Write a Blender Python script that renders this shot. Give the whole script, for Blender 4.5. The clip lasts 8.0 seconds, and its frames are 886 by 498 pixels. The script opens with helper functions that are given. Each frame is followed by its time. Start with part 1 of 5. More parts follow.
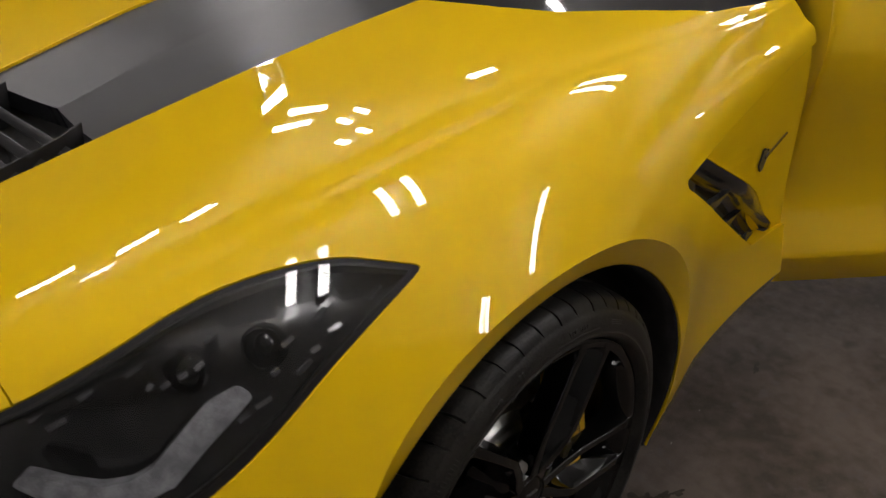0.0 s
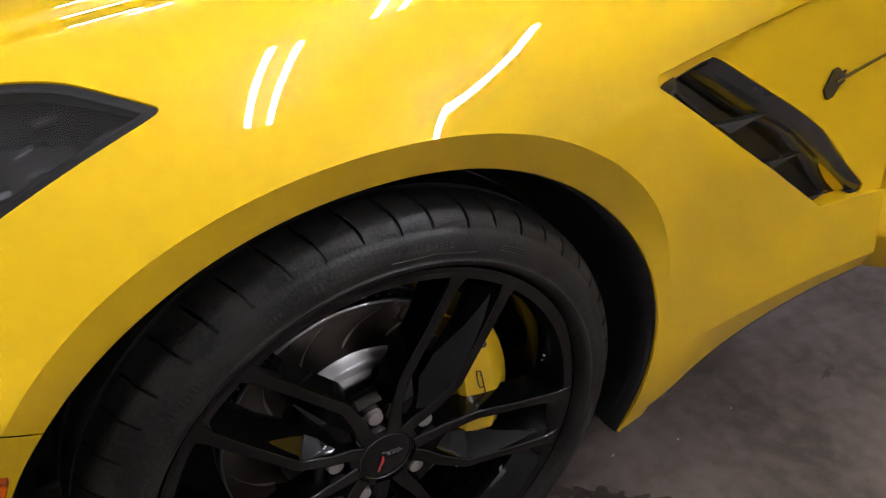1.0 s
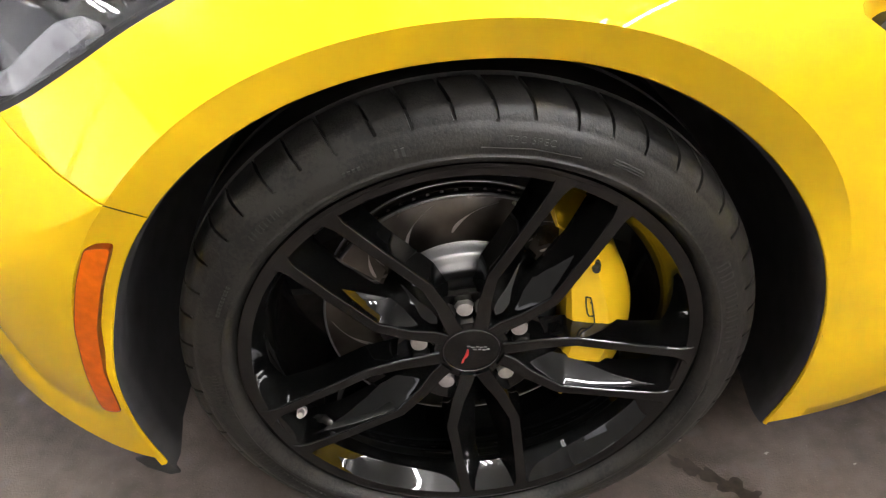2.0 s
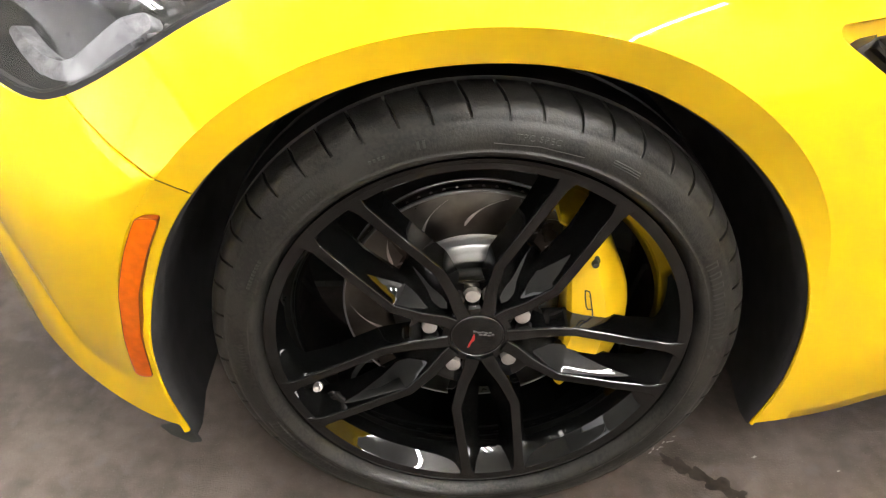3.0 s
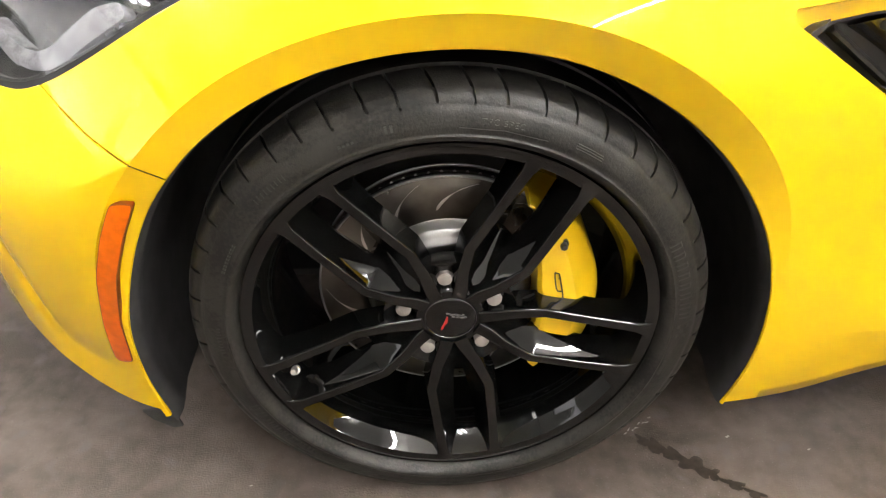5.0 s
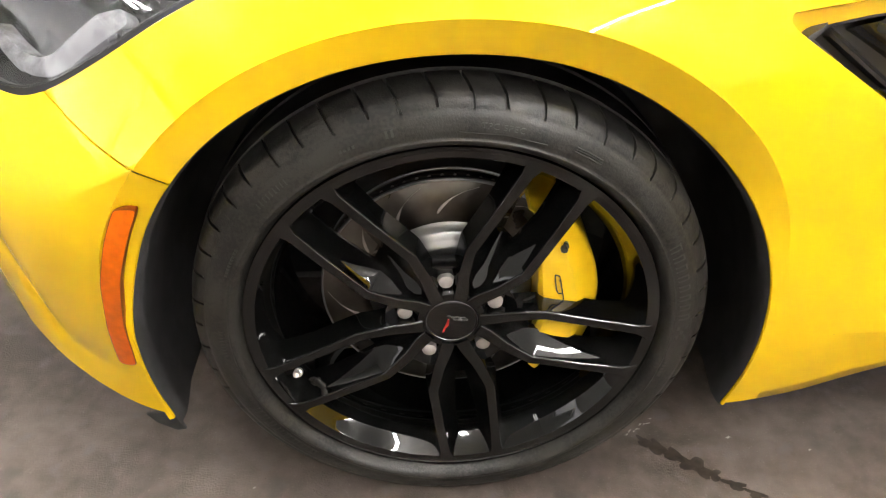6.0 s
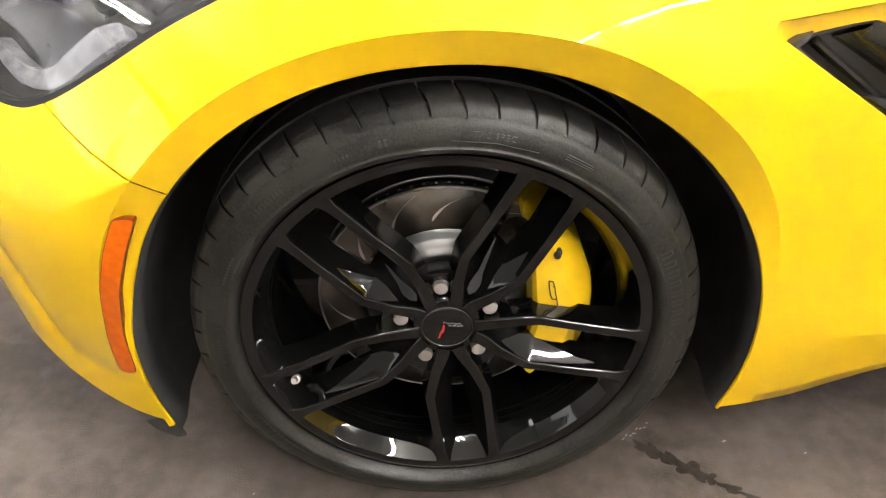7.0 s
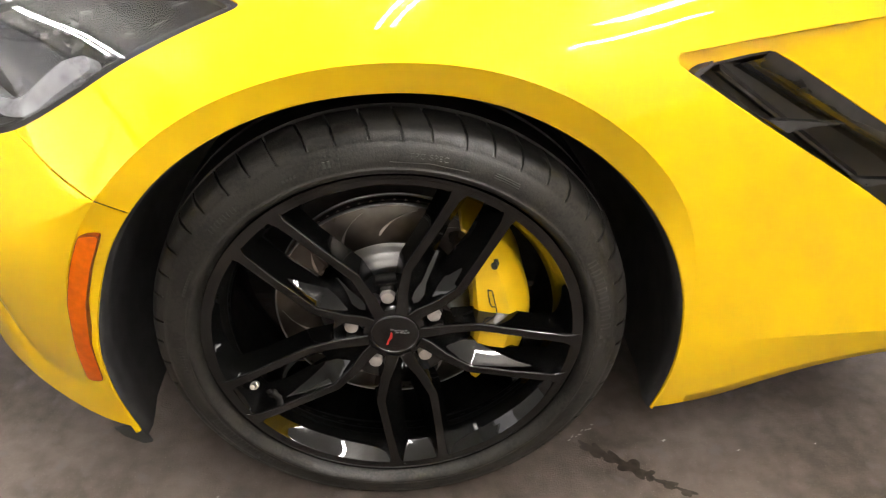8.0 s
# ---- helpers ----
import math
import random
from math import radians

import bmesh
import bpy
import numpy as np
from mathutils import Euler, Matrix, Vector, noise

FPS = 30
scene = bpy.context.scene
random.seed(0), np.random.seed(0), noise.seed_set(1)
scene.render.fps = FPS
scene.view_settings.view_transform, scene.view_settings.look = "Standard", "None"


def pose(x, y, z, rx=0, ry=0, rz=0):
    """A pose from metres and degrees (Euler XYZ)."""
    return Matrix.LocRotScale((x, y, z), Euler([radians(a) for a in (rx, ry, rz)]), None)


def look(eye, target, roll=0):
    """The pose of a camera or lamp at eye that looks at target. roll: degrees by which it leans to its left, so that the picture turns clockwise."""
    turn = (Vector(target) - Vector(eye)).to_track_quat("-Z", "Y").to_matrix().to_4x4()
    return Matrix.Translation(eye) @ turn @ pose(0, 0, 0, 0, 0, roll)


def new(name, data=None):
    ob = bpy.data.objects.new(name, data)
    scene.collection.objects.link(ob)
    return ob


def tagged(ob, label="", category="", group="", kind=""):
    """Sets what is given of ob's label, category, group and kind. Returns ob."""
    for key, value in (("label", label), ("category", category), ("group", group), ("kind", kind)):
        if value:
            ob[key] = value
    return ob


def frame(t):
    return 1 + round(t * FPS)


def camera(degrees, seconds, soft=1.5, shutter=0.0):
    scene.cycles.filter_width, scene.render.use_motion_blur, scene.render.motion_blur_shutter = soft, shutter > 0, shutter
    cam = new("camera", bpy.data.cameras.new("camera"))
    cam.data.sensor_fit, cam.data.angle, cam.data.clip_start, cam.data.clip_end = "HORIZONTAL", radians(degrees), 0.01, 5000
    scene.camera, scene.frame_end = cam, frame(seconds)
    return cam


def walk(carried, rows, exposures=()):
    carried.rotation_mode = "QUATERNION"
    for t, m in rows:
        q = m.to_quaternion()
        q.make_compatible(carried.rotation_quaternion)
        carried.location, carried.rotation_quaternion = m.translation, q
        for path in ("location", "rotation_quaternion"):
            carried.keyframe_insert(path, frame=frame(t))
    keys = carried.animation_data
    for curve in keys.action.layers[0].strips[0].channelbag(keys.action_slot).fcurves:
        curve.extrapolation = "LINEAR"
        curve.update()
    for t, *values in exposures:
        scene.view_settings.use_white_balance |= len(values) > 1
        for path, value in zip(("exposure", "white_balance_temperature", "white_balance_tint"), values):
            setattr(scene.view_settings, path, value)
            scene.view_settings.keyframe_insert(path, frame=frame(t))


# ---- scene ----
cam = camera(59.9, 8.0, soft=1.2, shutter=0.12)
PATH = [
    (0.0, look((-0.6395, -0.4402, 1.1992), (-0.0195, 0.1606, 0.6947), -0.94)),
    (0.2, look((-0.5623, -0.5016, 1.1380), (0.0358, 0.1070, 0.6165), -0.17)),
    (0.5, look((-0.4420, -0.5462, 1.0651), (0.1364, 0.0651, 0.5249), -0.26)),
    (0.8, look((-0.2939, -0.5379, 1.0192), (0.1806, 0.1452, 0.4641), 0.05)),
    (1.0, look((-0.2452, -0.5392, 1.0097), (0.1742, 0.1814, 0.4575), -0.64)),
    (1.2, look((-0.1771, -0.5398, 0.9917), (0.1678, 0.2037, 0.4188), -1.32)),
    (1.5, look((-0.0889, -0.5707, 0.9593), (0.0298, 0.2211, 0.3600), -2.99)),
    (1.7, look((-0.0607, -0.5829, 0.9500), (-0.0008, 0.2057, 0.3380), -3.26)),
    (2.8, look((-0.0563, -0.6829, 0.9638), (-0.0435, 0.1285, 0.3794), -0.55)),
    (3.0, look((-0.0599, -0.6914, 0.9656), (-0.0401, 0.1217, 0.3838), -0.06)),
    (3.5, look((-0.0475, -0.7206, 0.9655), (-0.0309, 0.0960, 0.3885), -0.29)),
    (4.0, look((-0.0425, -0.7238, 0.9676), (-0.0202, 0.0888, 0.3851), -0.14)),
    (4.5, look((-0.0343, -0.7146, 0.9675), (-0.0077, 0.0934, 0.3789), -0.14)),
    (6.0, look((-0.0318, -0.7192, 0.9730), (-0.0082, 0.0900, 0.3859), -0.62)),
    (6.5, look((-0.0229, -0.7232, 0.9810), (0.0020, 0.0885, 0.3975), -0.77)),
    (7.0, look((-0.0226, -0.7291, 0.9803), (-0.0019, 0.0852, 0.4003), -1.13)),
    (7.5, look((-0.0199, -0.7383, 0.9958), (0.0006, 0.0792, 0.4204), -1.15)),
    (8.0, look((0.0262, -0.7987, 1.0182), (0.0688, 0.0277, 0.4567), -0.87)),
]
walk(cam, PATH, [(0.0, -1.36, 6500, 14), (0.5, -0.88, 6050, 16), (1.0, -0.36, 5950, 18), (1.5, 0.04, 6000, 21), (1.7, 0.42, 6100, 16), (2.8, 1.22, 6500, 10), (7.2, 1.18, 6500, 10), (8.0, 0.94, 6650, 11)])

# ---- light ----
world = bpy.data.worlds.new("world")
scene.world = world
world.use_nodes = True
world.node_tree.nodes["Background"].inputs[0].default_value = (0.05, 0.05, 0.055, 1)
world.node_tree.nodes["Background"].inputs[1].default_value = 0.3

# ---- materials ----
def material(name, base, rough=0.5, metal=0.0, coat=0.0, coat_rough=0.03, vary=0.0, vary_scale=20.0, bump=0.0, bump_scale=200.0,
             base2=None, fine=0.0, spec=0.5, emit=None, rough_vary=0.0):
    m = bpy.data.materials.new(name)
    m.use_nodes = True
    nt = m.node_tree
    p = nt.nodes["Principled BSDF"]
    p.inputs["Base Color"].default_value = (*base, 1)
    p.inputs["Roughness"].default_value = rough
    p.inputs["Metallic"].default_value = metal
    p.inputs["Coat Weight"].default_value = coat
    p.inputs["Coat Roughness"].default_value = coat_rough
    p.inputs["Specular IOR Level"].default_value = spec
    co = nt.nodes.new("ShaderNodeTexCoord")
    if vary > 0 or base2:
        n = nt.nodes.new("ShaderNodeTexNoise")
        n.inputs["Scale"].default_value, n.inputs["Detail"].default_value = vary_scale, 6
        nt.links.new(co.outputs["Object"], n.inputs["Vector"])
        n2 = nt.nodes.new("ShaderNodeTexNoise")
        n2.inputs["Scale"].default_value, n2.inputs["Detail"].default_value = vary_scale * 9, 3
        nt.links.new(co.outputs["Object"], n2.inputs["Vector"])
        mx = nt.nodes.new("ShaderNodeMath")
        mx.operation = "MULTIPLY_ADD"
        mx.inputs[1].default_value = fine
        nt.links.new(n2.outputs["Fac"], mx.inputs[0])
        nt.links.new(n.outputs["Fac"], mx.inputs[2])
        r = nt.nodes.new("ShaderNodeValToRGB")
        r.color_ramp.elements[0].position, r.color_ramp.elements[1].position = 0.35 + fine / 2, 0.68 + fine / 2
        b2 = base2 or tuple(min(1, c * (1 + vary)) for c in base)
        b1 = base if base2 else tuple(c * (1 - vary) for c in base)
        r.color_ramp.elements[0].color, r.color_ramp.elements[1].color = (*b1, 1), (*b2, 1)
        nt.links.new(mx.outputs[0], r.inputs["Fac"])
        nt.links.new(r.outputs["Color"], p.inputs["Base Color"])
        if rough_vary:
            rr = nt.nodes.new("ShaderNodeMapRange")
            rr.inputs["To Min"].default_value, rr.inputs["To Max"].default_value = rough - rough_vary, rough + rough_vary
            nt.links.new(n.outputs["Fac"], rr.inputs["Value"])
            nt.links.new(rr.outputs["Result"], p.inputs["Roughness"])
    if bump > 0:
        nb = nt.nodes.new("ShaderNodeTexNoise")
        nb.inputs["Scale"].default_value, nb.inputs["Detail"].default_value = bump_scale, 4
        nt.links.new(co.outputs["Object"], nb.inputs["Vector"])
        bm_ = nt.nodes.new("ShaderNodeBump")
        bm_.inputs["Strength"].default_value, bm_.inputs["Distance"].default_value = bump, 0.002
        nt.links.new(nb.outputs["Fac"], bm_.inputs["Height"])
        nt.links.new(bm_.outputs["Normal"], p.inputs["Normal"])
    if emit:
        p.inputs["Emission Color"].default_value = (*emit[0], 1)
        p.inputs["Emission Strength"].default_value = emit[1]
    return m


M = {}
M["yellow"] = material("yellow_paint", (0.80, 0.505, 0.004), 0.40, 0.0, 1.0, 0.012, vary=0.015, vary_scale=3, fine=0.1, spec=0.0)
M["caliper"] = material("caliper_paint", (0.80, 0.50, 0.01), 0.3, 0, 0.6, 0.1, vary=0.05, vary_scale=30)
M["gloss_black"] = material("gloss_black", (0.0026, 0.0027, 0.0026), 0.5, 0, 1.0, 0.012, vary=0.2, vary_scale=25, spec=0.0)
M["gloss_black"].node_tree.nodes["Principled BSDF"].inputs["Coat IOR"].default_value = 1.52
M["satin_black"] = material("satin_black", (0.012, 0.012, 0.014), 0.33, 0, 0.0, vary=0.15, vary_scale=15, bump=0.05, bump_scale=900)
M["rubber"] = material("rubber", (0.0070, 0.0067, 0.0062), 0.41, vary=0.0, base2=(0.0210, 0.0195, 0.0168), vary_scale=26, fine=0.9, bump=0.22, bump_scale=420, rough_vary=0.10, spec=0.34)
M["liner"] = material("liner_plastic", (0.034, 0.033, 0.033), 0.7, vary=0.3, vary_scale=30, bump=0.3, bump_scale=700)
M["trim"] = material("black_plastic", (0.012, 0.012, 0.013), 0.42, vary=0.2, vary_scale=30, bump=0.1, bump_scale=800)
M["chrome"] = material("chrome", (0.66, 0.61, 0.58), 0.28, 0.75, vary=0.06, vary_scale=90)


def turned_metal(name, base, rough, aniso, vary):
    """Metal turned on a lathe: fine rings, stretched highlights."""
    m = material(name, base, rough, 1.0, vary=vary, vary_scale=30, rough_vary=0.06)
    nt = m.node_tree
    p = nt.nodes["Principled BSDF"]
    p.inputs["Anisotropic"].default_value = aniso
    tan = nt.nodes.new("ShaderNodeTangent")
    tan.direction_type, tan.axis = "RADIAL", "Y"
    nt.links.new(tan.outputs["Tangent"], p.inputs["Tangent"])
    return m


M["steel"] = turned_metal("disc_steel", (0.150, 0.135, 0.118), 0.29, 0.88, 0.22)
M["hat"] = turned_metal("disc_hat", (0.50, 0.50, 0.50), 0.34, 0.6, 0.10)
M["orange"] = material("orange_lens", (0.74, 0.135, 0.0008), 0.35, 0, 0.35, 0.04, vary=0.10, vary_scale=90, bump=0.2, bump_scale=350, spec=0.1)
M["red"] = material("red_enamel", (0.45, 0.02, 0.02), 0.3, 0, 0.5)
M["nut"] = material("nut_metal", (0.46, 0.43, 0.40), 0.32, 0.5, vary=0.08, vary_scale=120)
M["vent_plastic"] = material("vent_plastic", (0.024, 0.023, 0.022), 0.45, vary=0.2, vary_scale=30, bump=0.1, bump_scale=800)
M["fin"] = material("fin_plastic", (0.032, 0.0315, 0.031), 0.20, 0, 0.6, 0.05, vary=0.15, vary_scale=40)
M["chrome_dark"] = material("dark_chrome", (0.16, 0.16, 0.165), 0.25, 0.9, vary=0.1, vary_scale=60)
M["orange_rim"] = material("orange_rim", (0.22, 0.035, 0.002), 0.35, vary=0.1, vary_scale=60)
M["gasket"] = material("rubber_gasket", (0.007, 0.0065, 0.006), 0.6, vary=0.2, vary_scale=40, spec=0.3)
M["dark_grey"] = material("dark_grey", (0.035, 0.035, 0.036), 0.4, vary=0.2, vary_scale=30)
M["grey_mark"] = material("grey_mark", (0.16, 0.16, 0.16), 0.5, vary=0.1, vary_scale=90)
M["tyre_mark"] = material("raised_rubber", (0.026, 0.025, 0.0235), 0.5, vary=0.2, vary_scale=60)
M["glass_dark"] = material("windscreen_glass", (0.004, 0.004, 0.005), 0.05, 0, 1.0, 0.02)
M["wall"] = material("painted_wall", (0.50, 0.49, 0.475), 0.7, vary=0.06, vary_scale=2, bump=0.1, bump_scale=120)
M["wall_grey"] = material("grey_wall", (0.30, 0.295, 0.285), 0.7, vary=0.08, vary_scale=2, bump=0.1, bump_scale=120)
M["ceiling"] = material("ceiling_paint", (0.55, 0.54, 0.525), 0.8, vary=0.05, vary_scale=2)
M["tube"] = material("lamp_tube", (1, 1, 1), 0.4, emit=((1.0, 0.97, 0.93), 60.0))
M["daylight"] = material("daylight", (0.8, 0.8, 0.8), 0.9, emit=((0.95, 0.98, 1.0), 25.0))
M["dull_sky"] = material("dull_sky", (0.8, 0.8, 0.8), 0.9, emit=((0.97, 0.95, 1.0), 0.6))
M["lamp_body"] = material("lamp_housing", (0.7, 0.7, 0.7), 0.5, vary=0.04, vary_scale=10)


def floor_material():
    """Worn sealed concrete: broad tone drift, smears, pale and dark grains."""
    m = material("concrete_floor", (0.058, 0.0465, 0.0385), 0.66, base2=(0.122, 0.0995, 0.085), vary_scale=3.2, fine=0.55, bump=0.5, bump_scale=300, rough_vary=0.08, spec=0.25)
    nt = m.node_tree
    p = nt.nodes["Principled BSDF"]
    co = nt.nodes.new("ShaderNodeTexCoord")
    old = p.inputs["Base Color"].links[0].from_socket
    for scale, lo, hi, tone in ((420, 0.66, 0.76, (0.22, 0.200, 0.180, 1)), (230, 0.67, 0.80, (0.028, 0.024, 0.021, 1)), (24, 0.60, 0.80, (0.105, 0.093, 0.087, 1)), (9, 0.62, 0.78, (0.045, 0.038, 0.035, 1))):
        n = nt.nodes.new("ShaderNodeTexNoise")
        n.inputs["Scale"].default_value, n.inputs["Detail"].default_value = scale, 2
        nt.links.new(co.outputs["Object"], n.inputs["Vector"])
        r = nt.nodes.new("ShaderNodeMapRange")
        r.inputs["From Min"].default_value, r.inputs["From Max"].default_value = lo, hi
        nt.links.new(n.outputs["Fac"], r.inputs["Value"])
        mx = nt.nodes.new("ShaderNodeMix")
        mx.data_type = "RGBA"
        nt.links.new(r.outputs["Result"], mx.inputs[0])
        nt.links.new(old, mx.inputs[6])
        mx.inputs[7].default_value = tone
        old = mx.outputs[2]
    nt.links.new(old, p.inputs["Base Color"])
    return m


M["floor"] = floor_material()
M["lamp_dark"] = material("lamp_housing_dark", (0.014, 0.014, 0.015), 0.25, 0.1, 0.6, 0.06, vary=0.4, vary_scale=18)
M["light_bar"] = material("frosted_bar", (0.34, 0.34, 0.36), 0.25, 0, 0.6, 0.1, vary=0.3, vary_scale=55, fine=0.3)
M["lamp_glint"] = material("lamp_glint_metal", (0.30, 0.30, 0.32), 0.15, 0.8, 0.5, 0.05, vary=0.3, vary_scale=30)
M["chip"] = material("pale_chip", (0.30, 0.28, 0.26), 0.7, vary=0.2, vary_scale=200)
M["stain"] = material("dark_stain", (0.033, 0.025, 0.019), 0.45, vary=0.35, vary_scale=60, spec=0.3)


def clear_glass(name):
    """Thin clear plastic: see-through, with a mirror gloss that grows towards grazing views."""
    m = bpy.data.materials.new(name)
    m.use_nodes = True
    nt = m.node_tree
    out = nt.nodes["Material Output"]
    nt.nodes.remove(nt.nodes["Principled BSDF"])
    clear, gloss = nt.nodes.new("ShaderNodeBsdfTransparent"), nt.nodes.new("ShaderNodeBsdfGlossy")
    clear.inputs["Color"].default_value = (0.93, 0.93, 0.94, 1)
    gloss.inputs["Color"].default_value = (1, 1, 1, 1)
    gloss.inputs["Roughness"].default_value = 0.015
    fr, mix = nt.nodes.new("ShaderNodeFresnel"), nt.nodes.new("ShaderNodeMixShader")
    fr.inputs["IOR"].default_value = 1.6
    nt.links.new(fr.outputs["Fac"], mix.inputs["Fac"])
    nt.links.new(clear.outputs["BSDF"], mix.inputs[1])
    nt.links.new(gloss.outputs["BSDF"], mix.inputs[2])
    nt.links.new(mix.outputs["Shader"], out.inputs["Surface"])
    return m


M["lens"] = clear_glass("clear_lens")


# ---- building helpers ----
def empty(name, label, category, group="", kind=""):
    return tagged(new(name), label, category, group, kind)


def mesh_object(name, verts, faces, mat, parent=None, label="", smooth=True, normals=None):
    me = bpy.data.meshes.new(name)
    me.from_pydata([tuple(map(float, v)) for v in verts], [], [tuple(map(int, f)) for f in faces])
    me.update()
    me.materials.append(mat)
    if smooth:
        me.polygons.foreach_set("use_smooth", [True] * len(me.polygons))
        if normals is not None:
            me.normals_split_custom_set_from_vertices([tuple(map(float, n)) for n in normals])
    ob = new(name, me)
    if parent:
        ob.parent = parent
    if label:
        ob["label"] = label
    return ob


def part(name, bm, mat, parent=None, label="", sharp=35):
    me = bpy.data.meshes.new(name)
    bm.normal_update()
    for f in bm.faces:
        f.smooth = True
    for e in bm.edges:
        if len(e.link_faces) == 2 and e.calc_face_angle(0) > radians(sharp):
            e.smooth = False
    bm.to_mesh(me)
    bm.free()
    me.materials.append(mat)
    ob = new(name, me)
    if parent:
        ob.parent = parent
    if label:
        ob["label"] = label
    return ob


def box_bm(x0, x1, y0, y1, z0, z1, bevel=0.0, seg=2):
    bm = bmesh.new()
    bmesh.ops.create_cube(bm, size=1.0)
    for v in bm.verts:
        v.co = Vector(((x0 + x1) / 2 + v.co.x * (x1 - x0), (y0 + y1) / 2 + v.co.y * (y1 - y0), (z0 + z1) / 2 + v.co.z * (z1 - z0)))
    if bevel:
        bmesh.ops.bevel(bm, geom=list(bm.edges), offset=bevel, segments=seg, affect="EDGES", profile=0.5)
    return bm


def spin_bm(profile, n, centre=(0, 0, 0), closed=False):
    """A profile of (radius, y) turned round the y axis."""
    bm = bmesh.new()
    rings = []
    for k in range(n):
        a = 2 * math.pi * k / n
        rings.append([bm.verts.new((centre[0] + r * math.cos(a), centre[1] + y, centre[2] + r * math.sin(a))) for r, y in profile])
    m = len(profile)
    for k in range(n):
        p, q = rings[k], rings[(k + 1) % n]
        for i in range(m if closed else m - 1):
            j = (i + 1) % m
            bm.faces.new((p[i], p[j], q[j], q[i]))
    return bm


def prism_bm(poly, y0, y1, bevel=0.0, seg=2, axis="y"):
    """A polygon of (x, z) carried from y0 to y1."""
    bm = bmesh.new()
    a = [bm.verts.new((x, y0, z)) for x, z in poly]
    b = [bm.verts.new((x, y1, z)) for x, z in poly]
    n = len(poly)
    bm.faces.new(a)
    bm.faces.new(b[::-1])
    for i in range(n):
        bm.faces.new((a[i], b[i], b[(i + 1) % n], a[(i + 1) % n]))
    bmesh.ops.recalc_face_normals(bm, faces=bm.faces)
    if bevel:
        bmesh.ops.bevel(bm, geom=list(bm.edges), offset=bevel, segments=seg, affect="EDGES", profile=0.5)
    return bm


def spline_matrix(knots, soft):
    """Second derivatives of the natural cubic spline through values at the knots, as a matrix, and a fairing matrix."""
    n = len(knots)
    h = np.diff(knots)
    a, b = np.zeros((n, n)), np.zeros((n, n))
    a[0, 0] = a[-1, -1] = 1
    for i in range(1, n - 1):
        a[i, i - 1:i + 2] = h[i - 1] / 6, (h[i - 1] + h[i]) / 3, h[i] / 6
        b[i, i - 1:i + 2] = 1 / h[i - 1], -1 / h[i - 1] - 1 / h[i], 1 / h[i]
    second = np.linalg.solve(a, b)
    d = np.zeros((n - 2, n))
    s = np.mean(h) ** 2
    for i in range(1, n - 1):
        d[i - 1, i - 1:i + 2] = 2 * s / (h[i - 1] * (h[i - 1] + h[i])), -2 * s / (h[i - 1] * h[i]), 2 * s / (h[i] * (h[i - 1] + h[i]))
    fair = np.linalg.inv(np.eye(n) + soft * d.T @ d)
    return second @ fair, fair


def spline_basis(knots, mats, q):
    knots, q = np.asarray(knots, float), np.asarray(q, float)
    second, fair = mats
    i = np.clip(np.searchsorted(knots, q) - 1, 0, len(knots) - 2)
    h = knots[i + 1] - knots[i]
    a, b = (knots[i + 1] - q) / h, (q - knots[i]) / h
    ca, cb = (a ** 3 - a) * h * h / 6, (b ** 3 - b) * h * h / 6
    return a[:, None] * fair[i] + b[:, None] * fair[i + 1] + ca[:, None] * second[i] + cb[:, None] * second[i + 1]


def ease(t):
    t = np.clip(t, 0, 1)
    return t * t * (3 - 2 * t)


